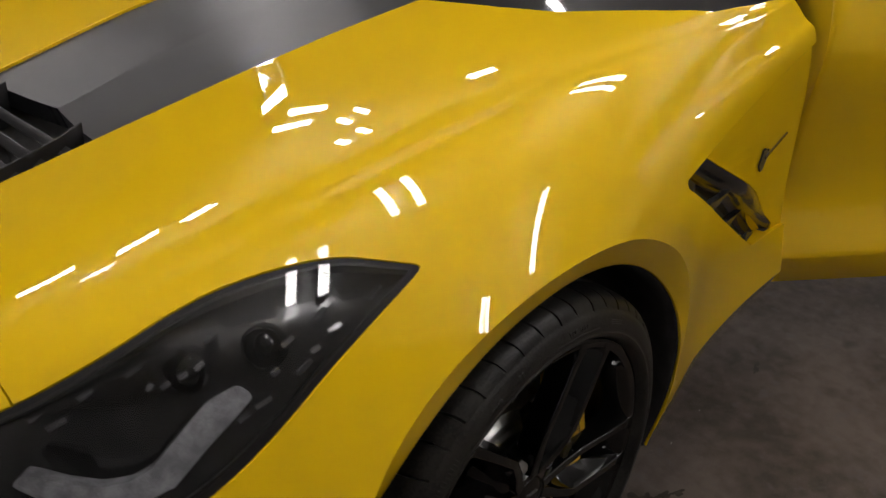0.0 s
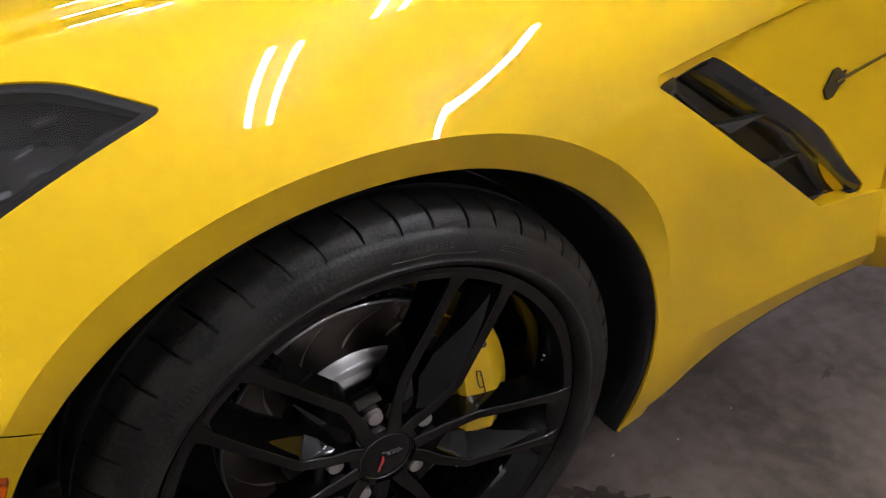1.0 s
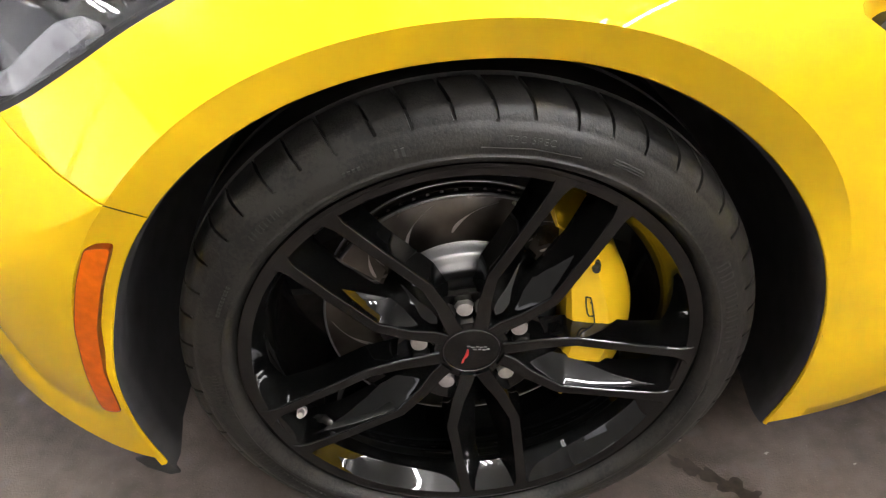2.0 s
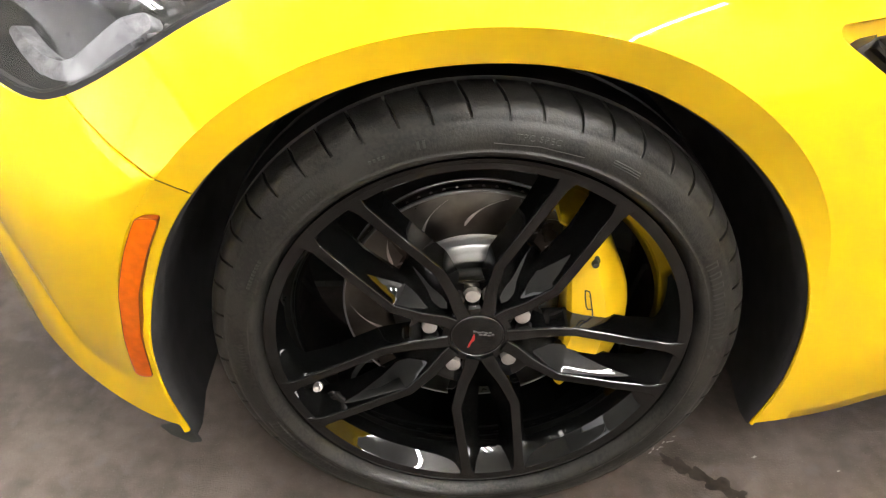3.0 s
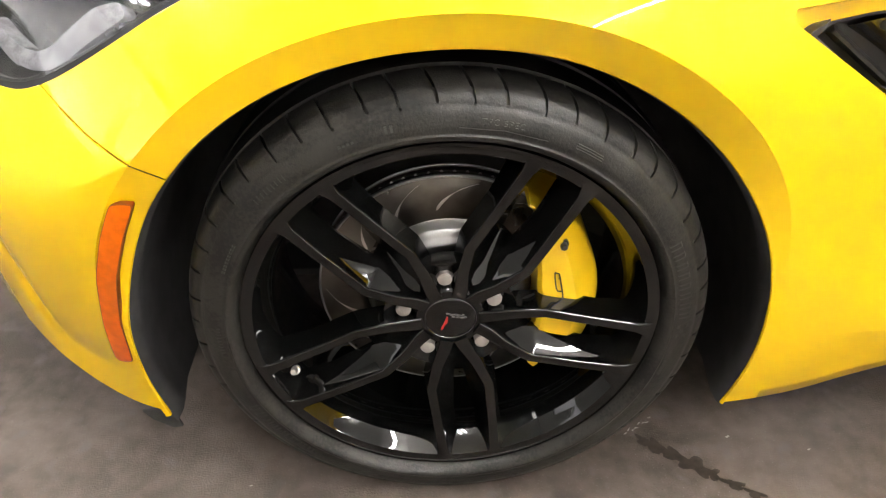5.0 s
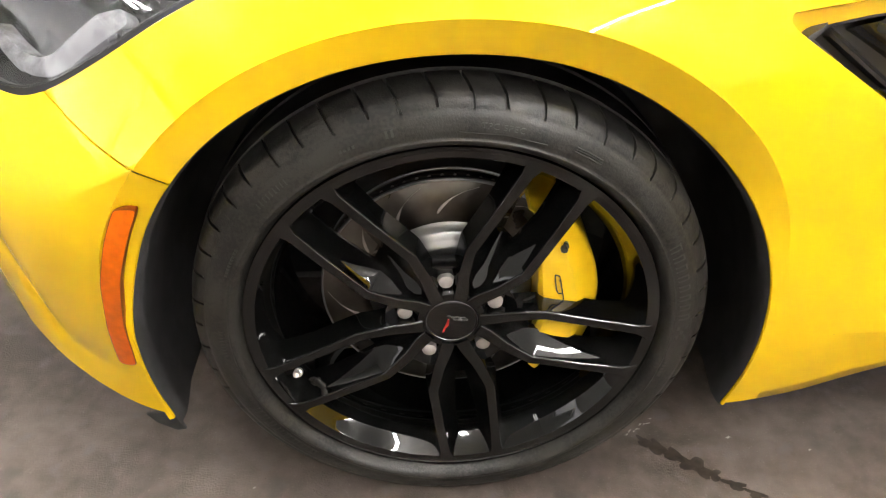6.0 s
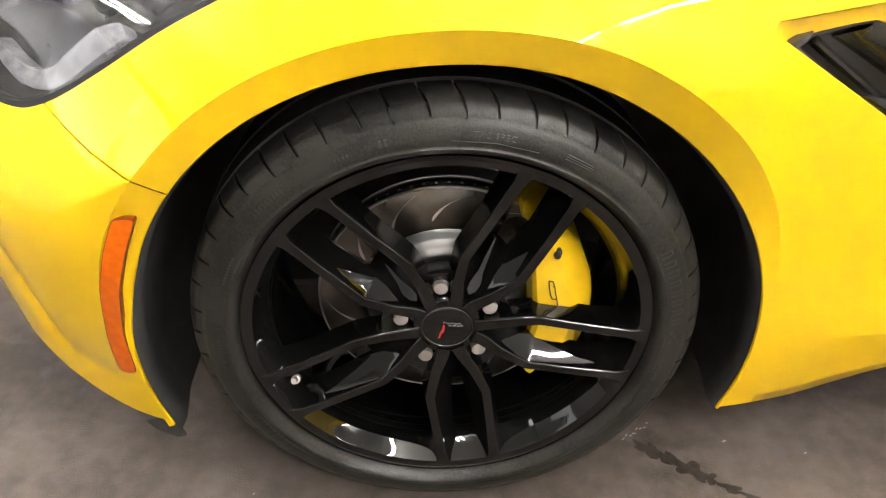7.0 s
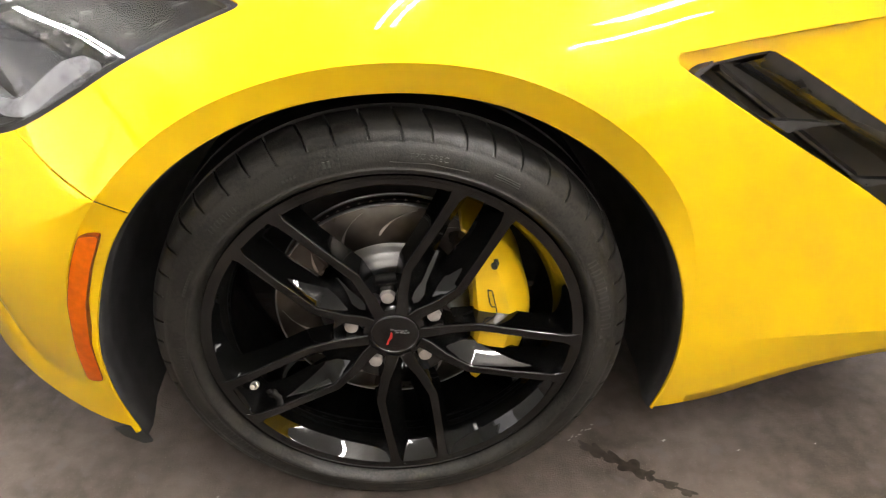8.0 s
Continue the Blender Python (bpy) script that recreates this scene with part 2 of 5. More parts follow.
# ---- body surface of the car: sections across the body (y inwards, z up), from sill to middle line ----
MID_Y = 0.915
STATIONS = (-0.98, -0.84, -0.70, -0.55, -0.42, -0.28, -0.12, 0.05, 0.15, 0.25, 0.38, 0.50, 0.75, 0.97)
SECTIONS = (
    ((0.8, 0.3), (0.78, 0.36), (0.77, 0.44), (0.77, 0.5), (0.78, 0.56), (0.8, 0.61), (0.84, 0.625), (0.88, 0.63), (0.915, 0.63)),
    ((0.48, 0.3), (0.46, 0.36), (0.45, 0.45), (0.455, 0.53), (0.46, 0.6), (0.49, 0.66), (0.6, 0.675), (0.754, 0.6578), (0.915, 0.6575)),
    ((0.255, 0.295), (0.245, 0.365), (0.24, 0.45), (0.245, 0.53), (0.258, 0.61), (0.3, 0.7), (0.45, 0.715), (0.733, 0.6755), (0.915, 0.685)),
    ((0.09, 0.225), (0.08, 0.32), (0.075, 0.43), (0.1, 0.52), (0.165, 0.6), (0.215, 0.735), (0.41, 0.745), (0.733, 0.7005), (0.915, 0.68)),
    ((0.037, 0.155), (0.012, 0.28), (-0.005, 0.42), (0, 0.53), (0.09, 0.635), (0.185, 0.765), (0.39, 0.772), (0.726, 0.7225), (0.915, 0.7)),
    ((0.035, 0.14), (0.012, 0.28), (-0.015, 0.45), (-0.025, 0.61), (0.065, 0.715), (0.17, 0.785), (0.36, 0.795), (0.713, 0.7515), (0.915, 0.735)),
    ((0.03, 0.14), (0, 0.29), (-0.02, 0.48), (-0.026, 0.69), (0.05, 0.768), (0.15, 0.808), (0.335, 0.816), (0.69, 0.7835), (0.915, 0.775)),
    ((0.03, 0.14), (0, 0.3), (-0.02, 0.5), (-0.026, 0.72), (0.045, 0.795), (0.14, 0.832), (0.315, 0.844), (0.666, 0.8205), (0.915, 0.815)),
    ((0.03, 0.1425), (-0.002, 0.295), (-0.024, 0.485), (-0.0225, 0.7), (0.0465, 0.796), (0.1375, 0.843), (0.3075, 0.857), (0.6521, 0.838), (0.915, 0.835)),
    ((0.03, 0.145), (-0.004, 0.29), (-0.026, 0.47), (-0.02, 0.675), (0.048, 0.797), (0.135, 0.854), (0.3, 0.87), (0.6381, 0.8555), (0.915, 0.855)),
    ((0.024, 0.145), (0.002, 0.285), (-0.01, 0.47), (0.006, 0.704), (0.06, 0.797), (0.132, 0.862), (0.287, 0.88), (0.6232, 0.8735), (0.915, 0.876)),
    ((0.05, 0.145), (0.02, 0.265), (0.023, 0.48), (0.027, 0.727), (0.07, 0.797), (0.13, 0.866), (0.275, 0.888), (0.6075, 0.8875), (0.915, 0.893)),
    ((0.055, 0.203), (0.04, 0.272), (0.055, 0.47), (0.053, 0.756), (0.08, 0.812), (0.122, 0.872), (0.25, 0.897), (0.5879, 0.9055), (0.915, 0.916)),
    ((0.045, 0.225), (0.034, 0.268), (0.058, 0.49), (0.062, 0.785), (0.087, 0.83), (0.118, 0.872), (0.22, 0.9), (0.575, 0.9205), (0.915, 0.936)),
)
NET = np.array(SECTIONS)
ALONG_LOW, ALONG_TOP = spline_matrix(np.array(STATIONS), 0.05), spline_matrix(np.array(STATIONS), 0.9)
ROWS = np.arange(9.0)
ACROSS, ACROSS_LOW, ACROSS_TOP = spline_matrix(ROWS, 0.02), spline_matrix(ROWS[:4], 0.0), spline_matrix(ROWS[3:], 0.05)


def across(v):
    """Weights of the rows at v: one smooth run, and one with a crease along row 3."""
    smooth = spline_basis(ROWS, ACROSS, v)
    creased = np.zeros_like(smooth)
    low = v < 3
    creased[low, :4] = spline_basis(ROWS[:4], ACROSS_LOW, v[low])
    creased[~low, 3:] = spline_basis(ROWS[3:], ACROSS_TOP, v[~low])
    creased[low, 3:] += (v[low] / 3)[:, None] ** 3 * (spline_basis(ROWS[3:], ACROSS_TOP, np.full(low.sum(), 3.0)) - np.eye(6)[0])
    return smooth, creased


CHIN_X, CHIN_Z = (-0.64, -0.59, -0.566, -0.539, -0.527, -0.512, -0.479, -0.446, -0.39), (0.46, 0.421, 0.391, 0.331, 0.290, 0.268, 0.250, 0.247, 0.246)


def skin(x, v):
    """Places on the body at length x and row v (0 sill to 8 middle line)."""
    x, v = np.asarray(x, float), np.asarray(v, float)
    top = np.clip(np.arange(9.0) - 3.0, 0, 1)
    along = spline_basis(STATIONS, ALONG_LOW, x)[:, :, None] * (1 - top) + spline_basis(STATIONS, ALONG_TOP, x)[:, :, None] * top
    smooth, creased = across(v)
    sharp = (ease((x + 0.46) / 0.14) * (1 - ease((x - 0.07) / 0.15)))[:, None]
    w = smooth + (creased - smooth) * sharp
    yz = np.einsum("kij,ijc,kj->kc", along, NET, w)
    # shallow valley between the fender's crown and the hood
    dip = (v - np.interp(x, (-0.35, -0.10, 0.07, 0.22, 0.38, 0.49, 0.80), (5.42, 5.45, 5.43, 5.40, 5.27, 5.15, 4.95))) / 0.13
    yz[:, 1] -= 0.0026 * np.exp(-dip * dip) * ease((x + 0.55) / 0.2)
    # the bumper corner is drawn in along a soft crease above its chin
    rise = yz[:, 1] - np.interp(x, CHIN_X, CHIN_Z)
    far = np.where(rise > 0, rise / 0.12, -rise / 0.075)
    drawn = 1.3 * np.exp(-np.sqrt(far * far + 0.02) / 0.42)
    yz[:, 0] += 0.011 * drawn * ease((-0.405 - x) / 0.075) * ease((x + 0.70) / 0.06)
    return np.column_stack([x, yz])


def skin_normal(x, v):
    x, v = np.asarray(x, float), np.asarray(v, float)
    dx = skin(np.minimum(x + 1e-3, 0.97), v) - skin(np.maximum(x - 1e-3, -0.98), v)
    dv = skin(x, np.minimum(v + 5e-3, 8)) - skin(x, np.maximum(v - 5e-3, 0))
    n = np.cross(dx, dv)
    n /= np.linalg.norm(n, axis=1)[:, None]
    return n


def row_at_height(x, z, top=5.0):
    """The row at which the side of the body has height z."""
    x, z = np.asarray(x, float), np.asarray(z, float)
    lo, hi = np.zeros_like(x), np.full_like(x, top)
    for _ in range(26):
        mid = (lo + hi) / 2
        low = skin(x, mid)[:, 2] < z
        lo, hi = np.where(low, mid, lo), np.where(low, hi, mid)
    return (lo + hi) / 2


def poly_distance(px, py, poly):
    """Signed distance to a closed polygon, positive inside."""
    poly = np.asarray(poly, float)
    best, inside = np.full(len(px), 1e9), np.zeros(len(px), bool)
    for (ax, ay), (bx, by) in zip(poly, np.roll(poly, -1, 0)):
        ex, ey = bx - ax, by - ay
        t = np.clip(((px - ax) * ex + (py - ay) * ey) / (ex * ex + ey * ey), 0, 1)
        best = np.minimum(best, np.hypot(px - ax - t * ex, py - ay - t * ey))
        cross = (ay > py) != (by > py)
        inside ^= cross & (px < ex * (py - ay) / np.where(cross, ey, 1) + ax)
    return np.where(inside, best, -best)


def rounded(poly, steps=4, size=0.3):
    """A polygon with its corners rounded off (Chaikin, with the given share cut)."""
    p = np.asarray(poly, float)
    for _ in range(steps):
        q = np.roll(p, -1, 0)
        p = np.stack([p + (q - p) * size, p + (q - p) * (1 - size)], 1).reshape(-1, 2)
        size = 0.25
    return p


# Outlines on the body. Arch radii by angle round the wheel's middle (degrees, from the rear, up and to the front).
HUB = (0.0, 0.325)
ARCH_DEG = (-40, -27, -3, 20, 44, 68, 92, 115, 137, 160, 186, 207, 220)
ARCH_R = (0.455, 0.431, 0.400, 0.390, 0.375, 0.368, 0.361, 0.367, 0.376, 0.385, 0.403, 0.437, 0.46)
BAND_DEG = (-40, 0, 10, 20, 29, 38, 53, 69, 78, 89, 101, 112, 122, 132, 143, 160, 180, 220)
BAND_W = (0.0, 0.002, 0.012, 0.026, 0.035, 0.0400, 0.0420, 0.0425, 0.0408, 0.0405, 0.0382, 0.0360, 0.0368, 0.0380, 0.0380, 0.037, 0.022, 0.0)
ARCH_S, BAND_S = spline_matrix(np.array(ARCH_DEG, float), 0.1), spline_matrix(np.array(BAND_DEG, float), 0.1)


def arch_radius(deg):
    return spline_basis(np.array(ARCH_DEG, float), ARCH_S, deg) @ np.array(ARCH_R)


def band_width(deg):
    return np.maximum(0.003, spline_basis(np.array(BAND_DEG, float), BAND_S, deg) @ np.array(BAND_W))


def wheel_angle(x, z):
    d = np.degrees(np.arctan2(z - HUB[1], x - HUB[0]))
    return np.where(d < -90, d + 360, d)


V_SCALE = 0.10
LAMP = rounded([(-0.72, 4.60), (-0.69, 4.35), (-0.62, 4.05), (-0.57, 3.915), (-0.52, 3.800), (-0.482, 3.768), (-0.443, 3.80), (-0.404, 3.855), (-0.374, 3.905), (-0.344, 3.958), (-0.293, 4.065), (-0.23, 4.16),
                (-0.170, 4.24), (-0.150, 4.28), (-0.160, 4.37), (-0.180, 4.53), (-0.21, 4.76), (-0.24, 4.885), (-0.29, 5.01), (-0.34, 5.07), (-0.39, 5.06), (-0.44, 5.00), (-0.54, 4.90), (-0.66, 4.86), (-0.71, 4.80)], 2, 0.2) * np.array([1, V_SCALE])
VENT = rounded([(0.364, 0.700), (0.458, 0.711), (0.57, 0.637), (0.70, 0.557), (0.80, 0.482), (0.905, 0.396), (0.785, 0.378), (0.595, 0.511), (0.447, 0.613), (0.350, 0.692)], 2, 0.08)
STEP_X, STEP_Z = (0.328, 0.43, 0.55, 0.66, 0.80, 1.02), (0.7185, 0.7285, 0.739, 0.749, 0.769, 0.802)
RECESS = rounded([*zip(STEP_X, STEP_Z), (1.02, 0.36), (0.93, 0.388), (0.775, 0.401), (0.625, 0.508), (0.48, 0.605), (0.332, 0.705)], 1, 0.04)


def f_arch(p, xv):
    a = wheel_angle(p[:, 0], p[:, 2])
    r = np.hypot(p[:, 0] - HUB[0], p[:, 2] - HUB[1])
    return np.where((a > 219) | (a < -39), r - 0.46, r - arch_radius(a) - band_width(a))


def f_lamp(p, xv):
    return poly_distance(xv[:, 0], xv[:, 1] * V_SCALE, LAMP)


def f_vent(p, xv):
    return np.where(xv[:, 1] < 5, poly_distance(p[:, 0], p[:, 2], VENT), -1)


def f_front(p):
    """How far a place lies behind the front edge of the side vent."""
    return p[:, 0] - np.interp(p[:, 2], (0.38, 0.515, 0.617, 0.690), (0.79, 0.60, 0.45, 0.352))


def f_recess(p, xv):
    return np.where(xv[:, 1] < 5, poly_distance(p[:, 0], p[:, 2], RECESS), -1)


REAR_Z, REAR_X = (0.2, 0.246, 0.338, 0.45, 0.564, 0.665, 0.754, 0.822, 0.90), (0.96, 0.954, 0.943, 0.940, 0.947, 0.949, 0.932, 0.911, 0.88)
COWL_Y, COWL_X = (0.0, 0.115, 0.128, 0.148, 0.20, 0.256, 0.34, 0.45, 0.6, 0.915), (1.2, 0.92, 0.76, 0.64, 0.57, 0.520, 0.455, 0.430, 0.405, 0.37)
SEAM_X, SEAM_Z = (-0.60, -0.50, -0.450, -0.418, -0.380, -0.352, -0.330, -0.300, -0.28), (0.68, 0.645, 0.621, 0.6065, 0.591, 0.5825, 0.577, 0.566, 0.555)


def f_rear(p, xv):
    return np.interp(p[:, 2], REAR_Z, REAR_X) - p[:, 0]


def f_cowl(p, xv):
    return np.where(xv[:, 1] < 4.6, 0.1, np.interp(p[:, 1], COWL_Y, COWL_X) - p[:, 0])


def f_bumper(p, xv):
    below = np.where(p[:, 0] < -0.2, np.interp(p[:, 0], SEAM_X, SEAM_Z) - p[:, 2], -0.2)
    return np.maximum(below, -0.53 - p[:, 0])


def trimmed(xs, vs, keeps, inset=None):
    """The patch of the body over the grid xs, vs in which every function of keeps is positive, cut along their borders."""
    gx, gv = np.meshgrid(xs, vs, indexing="ij")
    pts = np.column_stack([gx.ravel(), gv.ravel()])
    nv = len(vs)
    polys = [[i * nv + j, (i + 1) * nv + j, (i + 1) * nv + j + 1, i * nv + j + 1] for i in range(len(xs) - 1) for j in range(nv - 1)]
    for keep in keeps:
        val = keep(skin(pts[:, 0], pts[:, 1]), pts)
        new_pairs, made, extra = {}, [], []
        for poly in polys:
            s = [val[k] > 0 for k in poly]
            if all(s):
                made.append(poly)
                continue
            if not any(s):
                continue
            q = []
            for k in range(len(poly)):
                a, b = poly[k], poly[(k + 1) % len(poly)]
                if val[a] > 0:
                    q.append(a)
                if (val[a] > 0) != (val[b] > 0):
                    key = (min(a, b), max(a, b))
                    if key not in new_pairs:
                        new_pairs[key] = len(pts) + len(extra)
                        extra.append(key)
                    q.append(new_pairs[key])
            if len(q) > 2:
                made.append(q)
        if extra:
            a, b = pts[[e[0] for e in extra]], pts[[e[1] for e in extra]]
            va, vb = val[[e[0] for e in extra]], val[[e[1] for e in extra]]
            lo, hi = np.zeros(len(a)), np.ones(len(a))
            t = va / (va - vb)
            for _ in range(12):
                m = a + (b - a) * t[:, None]
                vm = keep(skin(m[:, 0], m[:, 1]), m)
                same = (vm > 0) == (va > 0)
                lo, hi = np.where(same, t, lo), np.where(same, hi, t)
                t = (lo + hi) / 2
            pts = np.vstack([pts, a + (b - a) * t[:, None]])
        polys = made
    used = sorted({k for q in polys for k in q})
    index = {k: n for n, k in enumerate(used)}
    pts = pts[used]
    polys = [[index[k] for k in q] for q in polys]
    place, normal = skin(pts[:, 0], pts[:, 1]), skin_normal(pts[:, 0], pts[:, 1])
    if inset is not None:
        place = place - normal * inset(place, pts)[:, None]
    return pts, place, normal, polys


def edged(place, normal, polys, depth=0.012, curl=0.0015, plain=None):
    """Turns the free border of a patch inwards, so that the panel has thickness and a rounded edge."""
    count = {}
    for q in polys:
        for k in range(len(q)):
            count[(q[k], q[(k + 1) % len(q)])] = 1
    border = [e for e in count if (e[1], e[0]) not in count and not (plain is not None and plain[e[0]] and plain[e[1]])]
    verts, norms, faces = list(place), list(normal), [list(q) for q in polys]
    ring = {}
    side = {}
    for a, b in border:
        t = place[b] - place[a]
        o = np.cross(t, normal[a] + normal[b])
        o /= max(1e-9, np.linalg.norm(o))
        for k in (a, b):
            side[k] = side.get(k, 0) + o
    for k, o in side.items():
        o = o / max(1e-9, np.linalg.norm(o))
        n = normal[k]
        rim = []
        for out, down, tilt in ((0.7, 0.3, 0.7), (1.0, 1.0, 1.0)):
            rim.append(len(verts))
            verts.append(place[k] + o * curl * out - n * curl * down)
            norms.append(n * (1 - tilt) + o * tilt if tilt < 1 else o)
        rim.append(len(verts))
        verts.append(place[k] + o * curl - n * depth)
        norms.append(o)
        ring[k] = rim
    for a, b in border:
        chain_a, chain_b = [a] + ring[a], [b] + ring[b]
        for k in range(3):
            faces.append([chain_b[k], chain_a[k], chain_a[k + 1], chain_b[k + 1]])
    norms = np.array(norms)
    norms /= np.linalg.norm(norms, axis=1)[:, None]
    return np.array(verts), norms, faces


def mirrored(verts, norms, faces):
    v, n = np.array(verts), np.array(norms)
    v[:, 1] = 2 * MID_Y - v[:, 1]
    n[:, 1] *= -1
    return v, n, [f[::-1] for f in faces]


def facing(verts, norms, faces):
    """Winds each face so that it agrees with the normals."""
    v, n = np.asarray(verts), np.asarray(norms)
    out = []
    for f in faces:
        c = np.cross(v[f[1]] - v[f[0]], v[f[2]] - v[f[0]])
        if len(f) > 3:
            c = c + np.cross(v[f[2]] - v[f[0]], v[f[3]] - v[f[0]])
        out.append(f if c @ n[list(f)].sum(0) >= 0 else f[::-1])
    return out


# ---- the car ----
car = empty("sports_car", "bright yellow low sports car with black wheels and an open door", "car")

GRID_X = np.arange(-0.98, 0.9701, 0.0125)
GRID_V = np.concatenate([np.linspace(0, 3, 43)[:-1], np.linspace(3, 6, 76)])


SEAM_DEG = float(wheel_angle(np.array([-0.330]), np.array([0.5765]))[0])
SEAM_SKEW = 1.5


def arch_push(deg):
    """How far the lip's lower edge sits inside the crease."""
    return 0.026 * ease((deg - 4) / 46) * ease((182 - deg) / 22)


def arch_band(deg0, deg1, n, forward=False):
    """The lip round the wheel arch, from the crease to the opening and on inwards."""
    deg = np.linspace(deg0, deg1, n)
    ra, w = arch_radius(deg), band_width(deg)
    push = arch_push(deg)
    rows, c, s = [], np.cos(np.radians(deg)), np.sin(np.radians(deg))
    for t in (1.0, 0.97, 0.75, 0.5, 0.25, 0.0):
        near = np.exp(-((deg - SEAM_DEG) / 6) ** 2)
        turn = np.radians(deg + SEAM_SKEW * (1 - t) * near)
        rows.append(((ra + w * t) * np.cos(turn), (ra + w * t) * np.sin(turn)))
    edge = []
    for k in (0, -1):
        x, z = HUB[0] + rows[k][0], np.maximum(0.128, HUB[1] + rows[k][1])
        edge.append(skin(x, row_at_height(x, z))[:, 1])
    edge[1] = edge[1] + push
    rows = [np.column_stack([HUB[0] + x, edge[0] + (edge[1] - edge[0]) * t, np.maximum(0.128, HUB[1] + z)]) for t, (x, z) in zip((0.0, 0.03, 0.25, 0.5, 0.75, 1.0), rows)]
    last = rows[-1]
    inward = np.column_stack([c, np.zeros(n), s])
    rows.append(last + np.array([0, 0.0015, 0]) - inward * 0.0015)
    rows.append(last + np.array([0, 0.004, 0]) - inward * 0.0015)
    rows.append(last + np.array([0, 0.012, 0]) + inward * 0.002)
    verts = np.concatenate(rows)
    faces = [[i * n + k, i * n + k + 1, (i + 1) * n + k + 1, (i + 1) * n + k] for i in range(len(rows) - 1) for k in range(n - 1)]
    return verts, faces


def joined(*pieces):
    verts, norms, faces, base = [], [], [], 0
    for v, nn, f in pieces:
        verts.append(v), norms.append(nn)
        faces += [[k + base for k in q] for q in f]
        base += len(v)
    return np.concatenate(verts), np.concatenate(norms), faces


def with_normals(verts, faces, toward):
    """Area-weighted normals of a patch, pointing to the side that toward gives."""
    n = np.zeros_like(verts)
    for f in faces:
        c = np.cross(verts[f[1]] - verts[f[0]], verts[f[2]] - verts[f[0]]) + np.cross(verts[f[2]] - verts[f[0]], verts[f[3]] - verts[f[0]])
        if c @ np.asarray(toward) < 0:
            c = -c
        for k in f:
            n[k] += c
    n /= np.maximum(1e-12, np.linalg.norm(n, axis=1))[:, None]
    return verts, n, faces


def panel(name, keeps, mat, label="", gx=GRID_X, gv=GRID_V, inset=None, extra=(), parent=None, depth=0.012, curl=0.0015, plain=None):
    pts, place, normal, polys = trimmed(gx, gv, keeps, inset)
    polys = facing(place, normal, polys)
    v, n, f = edged(place, normal, polys, depth, curl, None if plain is None else np.abs(plain(place, pts)) < 2e-4)
    if extra:
        v, n, f = joined((v, n, f), *extra)
    f = facing(v, n, f)
    ob = mesh_object(name, v, f, mat, parent or car, label, normals=n)
    return ob, (v, n, f)


GAP = 0.0018
band_rear = with_normals(*arch_band(-25.5, SEAM_DEG - 0.10, 150), (0, -1, 0))
band_front = with_normals(*arch_band(SEAM_DEG + 0.10, 204.8, 60), (0, -1, 0))


def recess_depth(p, xv):
    x, z = p[:, 0], p[:, 2]
    sunk = 0.022 - 0.014 * ease((x - 0.42) / 0.22)
    swell = 0.022 * ease((x - 0.48) / 0.16) * ease((z - 0.42) / 0.16) * ease((0.735 - z) / 0.09) * ease((0.95 - x) / 0.18)
    return (sunk - swell) * ease((p[:, 0] - 0.315) / 0.05)


def sill_line(x):
    return np.interp(x, (0.44, 0.475, 0.51, 0.583, 0.658, 0.73, 0.97), (0.278, 0.280, 0.279, 0.273, 0.268, 0.266, 0.267))


def f_sill(p, xv):
    return np.where(p[:, 0] > 0.44, p[:, 2] - sill_line(p[:, 0]), 0.05)


def sill_strip():
    """The tucked-in strip under the crease along the sill."""
    xs = np.linspace(0.44, 0.947, 50)
    top, low = skin(xs, row_at_height(xs, sill_line(xs))), skin(xs, np.zeros(len(xs)))
    low[:, 1] += 0.010 * ease((xs - 0.45) / 0.22)
    top_row, flat = row_at_height(xs, sill_line(xs)), ease((xs - 0.44) / 0.13)[:, None]
    rows = []
    for t in (0.0, 0.06, 0.2, 0.4, 0.6, 0.8, 1.0):
        curved = skin(xs, top_row * (1 - t))
        rows.append(curved + (top + (low - top) * t - curved) * flat)
    rows.append(low + np.array([0, 0.03, 0]))
    return np.concatenate(rows), [[i * 50 + k, i * 50 + k + 1, (i + 1) * 50 + k + 1, (i + 1) * 50 + k] for i in range(7) for k in range(49)]


sill = with_normals(*sill_strip(), (0, -1, -0.5))
fender, fender_mesh = panel("fender", [f_arch, f_sill, lambda p, q: -f_lamp(p, q) - 0.002, lambda p, q: -f_recess(p, q), lambda p, q: f_rear(p, q) - 0.002, f_cowl,
                            lambda p, q: -f_bumper(p, q) - GAP, lambda p, q: 5.9999 - q[:, 1]], M["yellow"], "glossy yellow front fender", extra=[band_rear, sill], depth=0.03, plain=lambda p, q: np.minimum(np.abs(f_arch(p, q)), np.where(p[:, 0] > 0.44, np.abs(f_sill(p, q)), 1)))
bumper, bumper_mesh = panel("bumper", [f_arch, lambda p, q: -f_lamp(p, q) - 0.002, lambda p, q: f_bumper(p, q) - GAP, lambda p, q: 5.9999 - q[:, 1]],
                            M["yellow"], "yellow front bumper corner", extra=[band_front], gx=np.arange(-0.98, -0.19, 0.007), gv=np.concatenate([np.linspace(0, 3, 90)[:-1], np.linspace(3, 6, 43)]), depth=0.03, plain=f_arch)
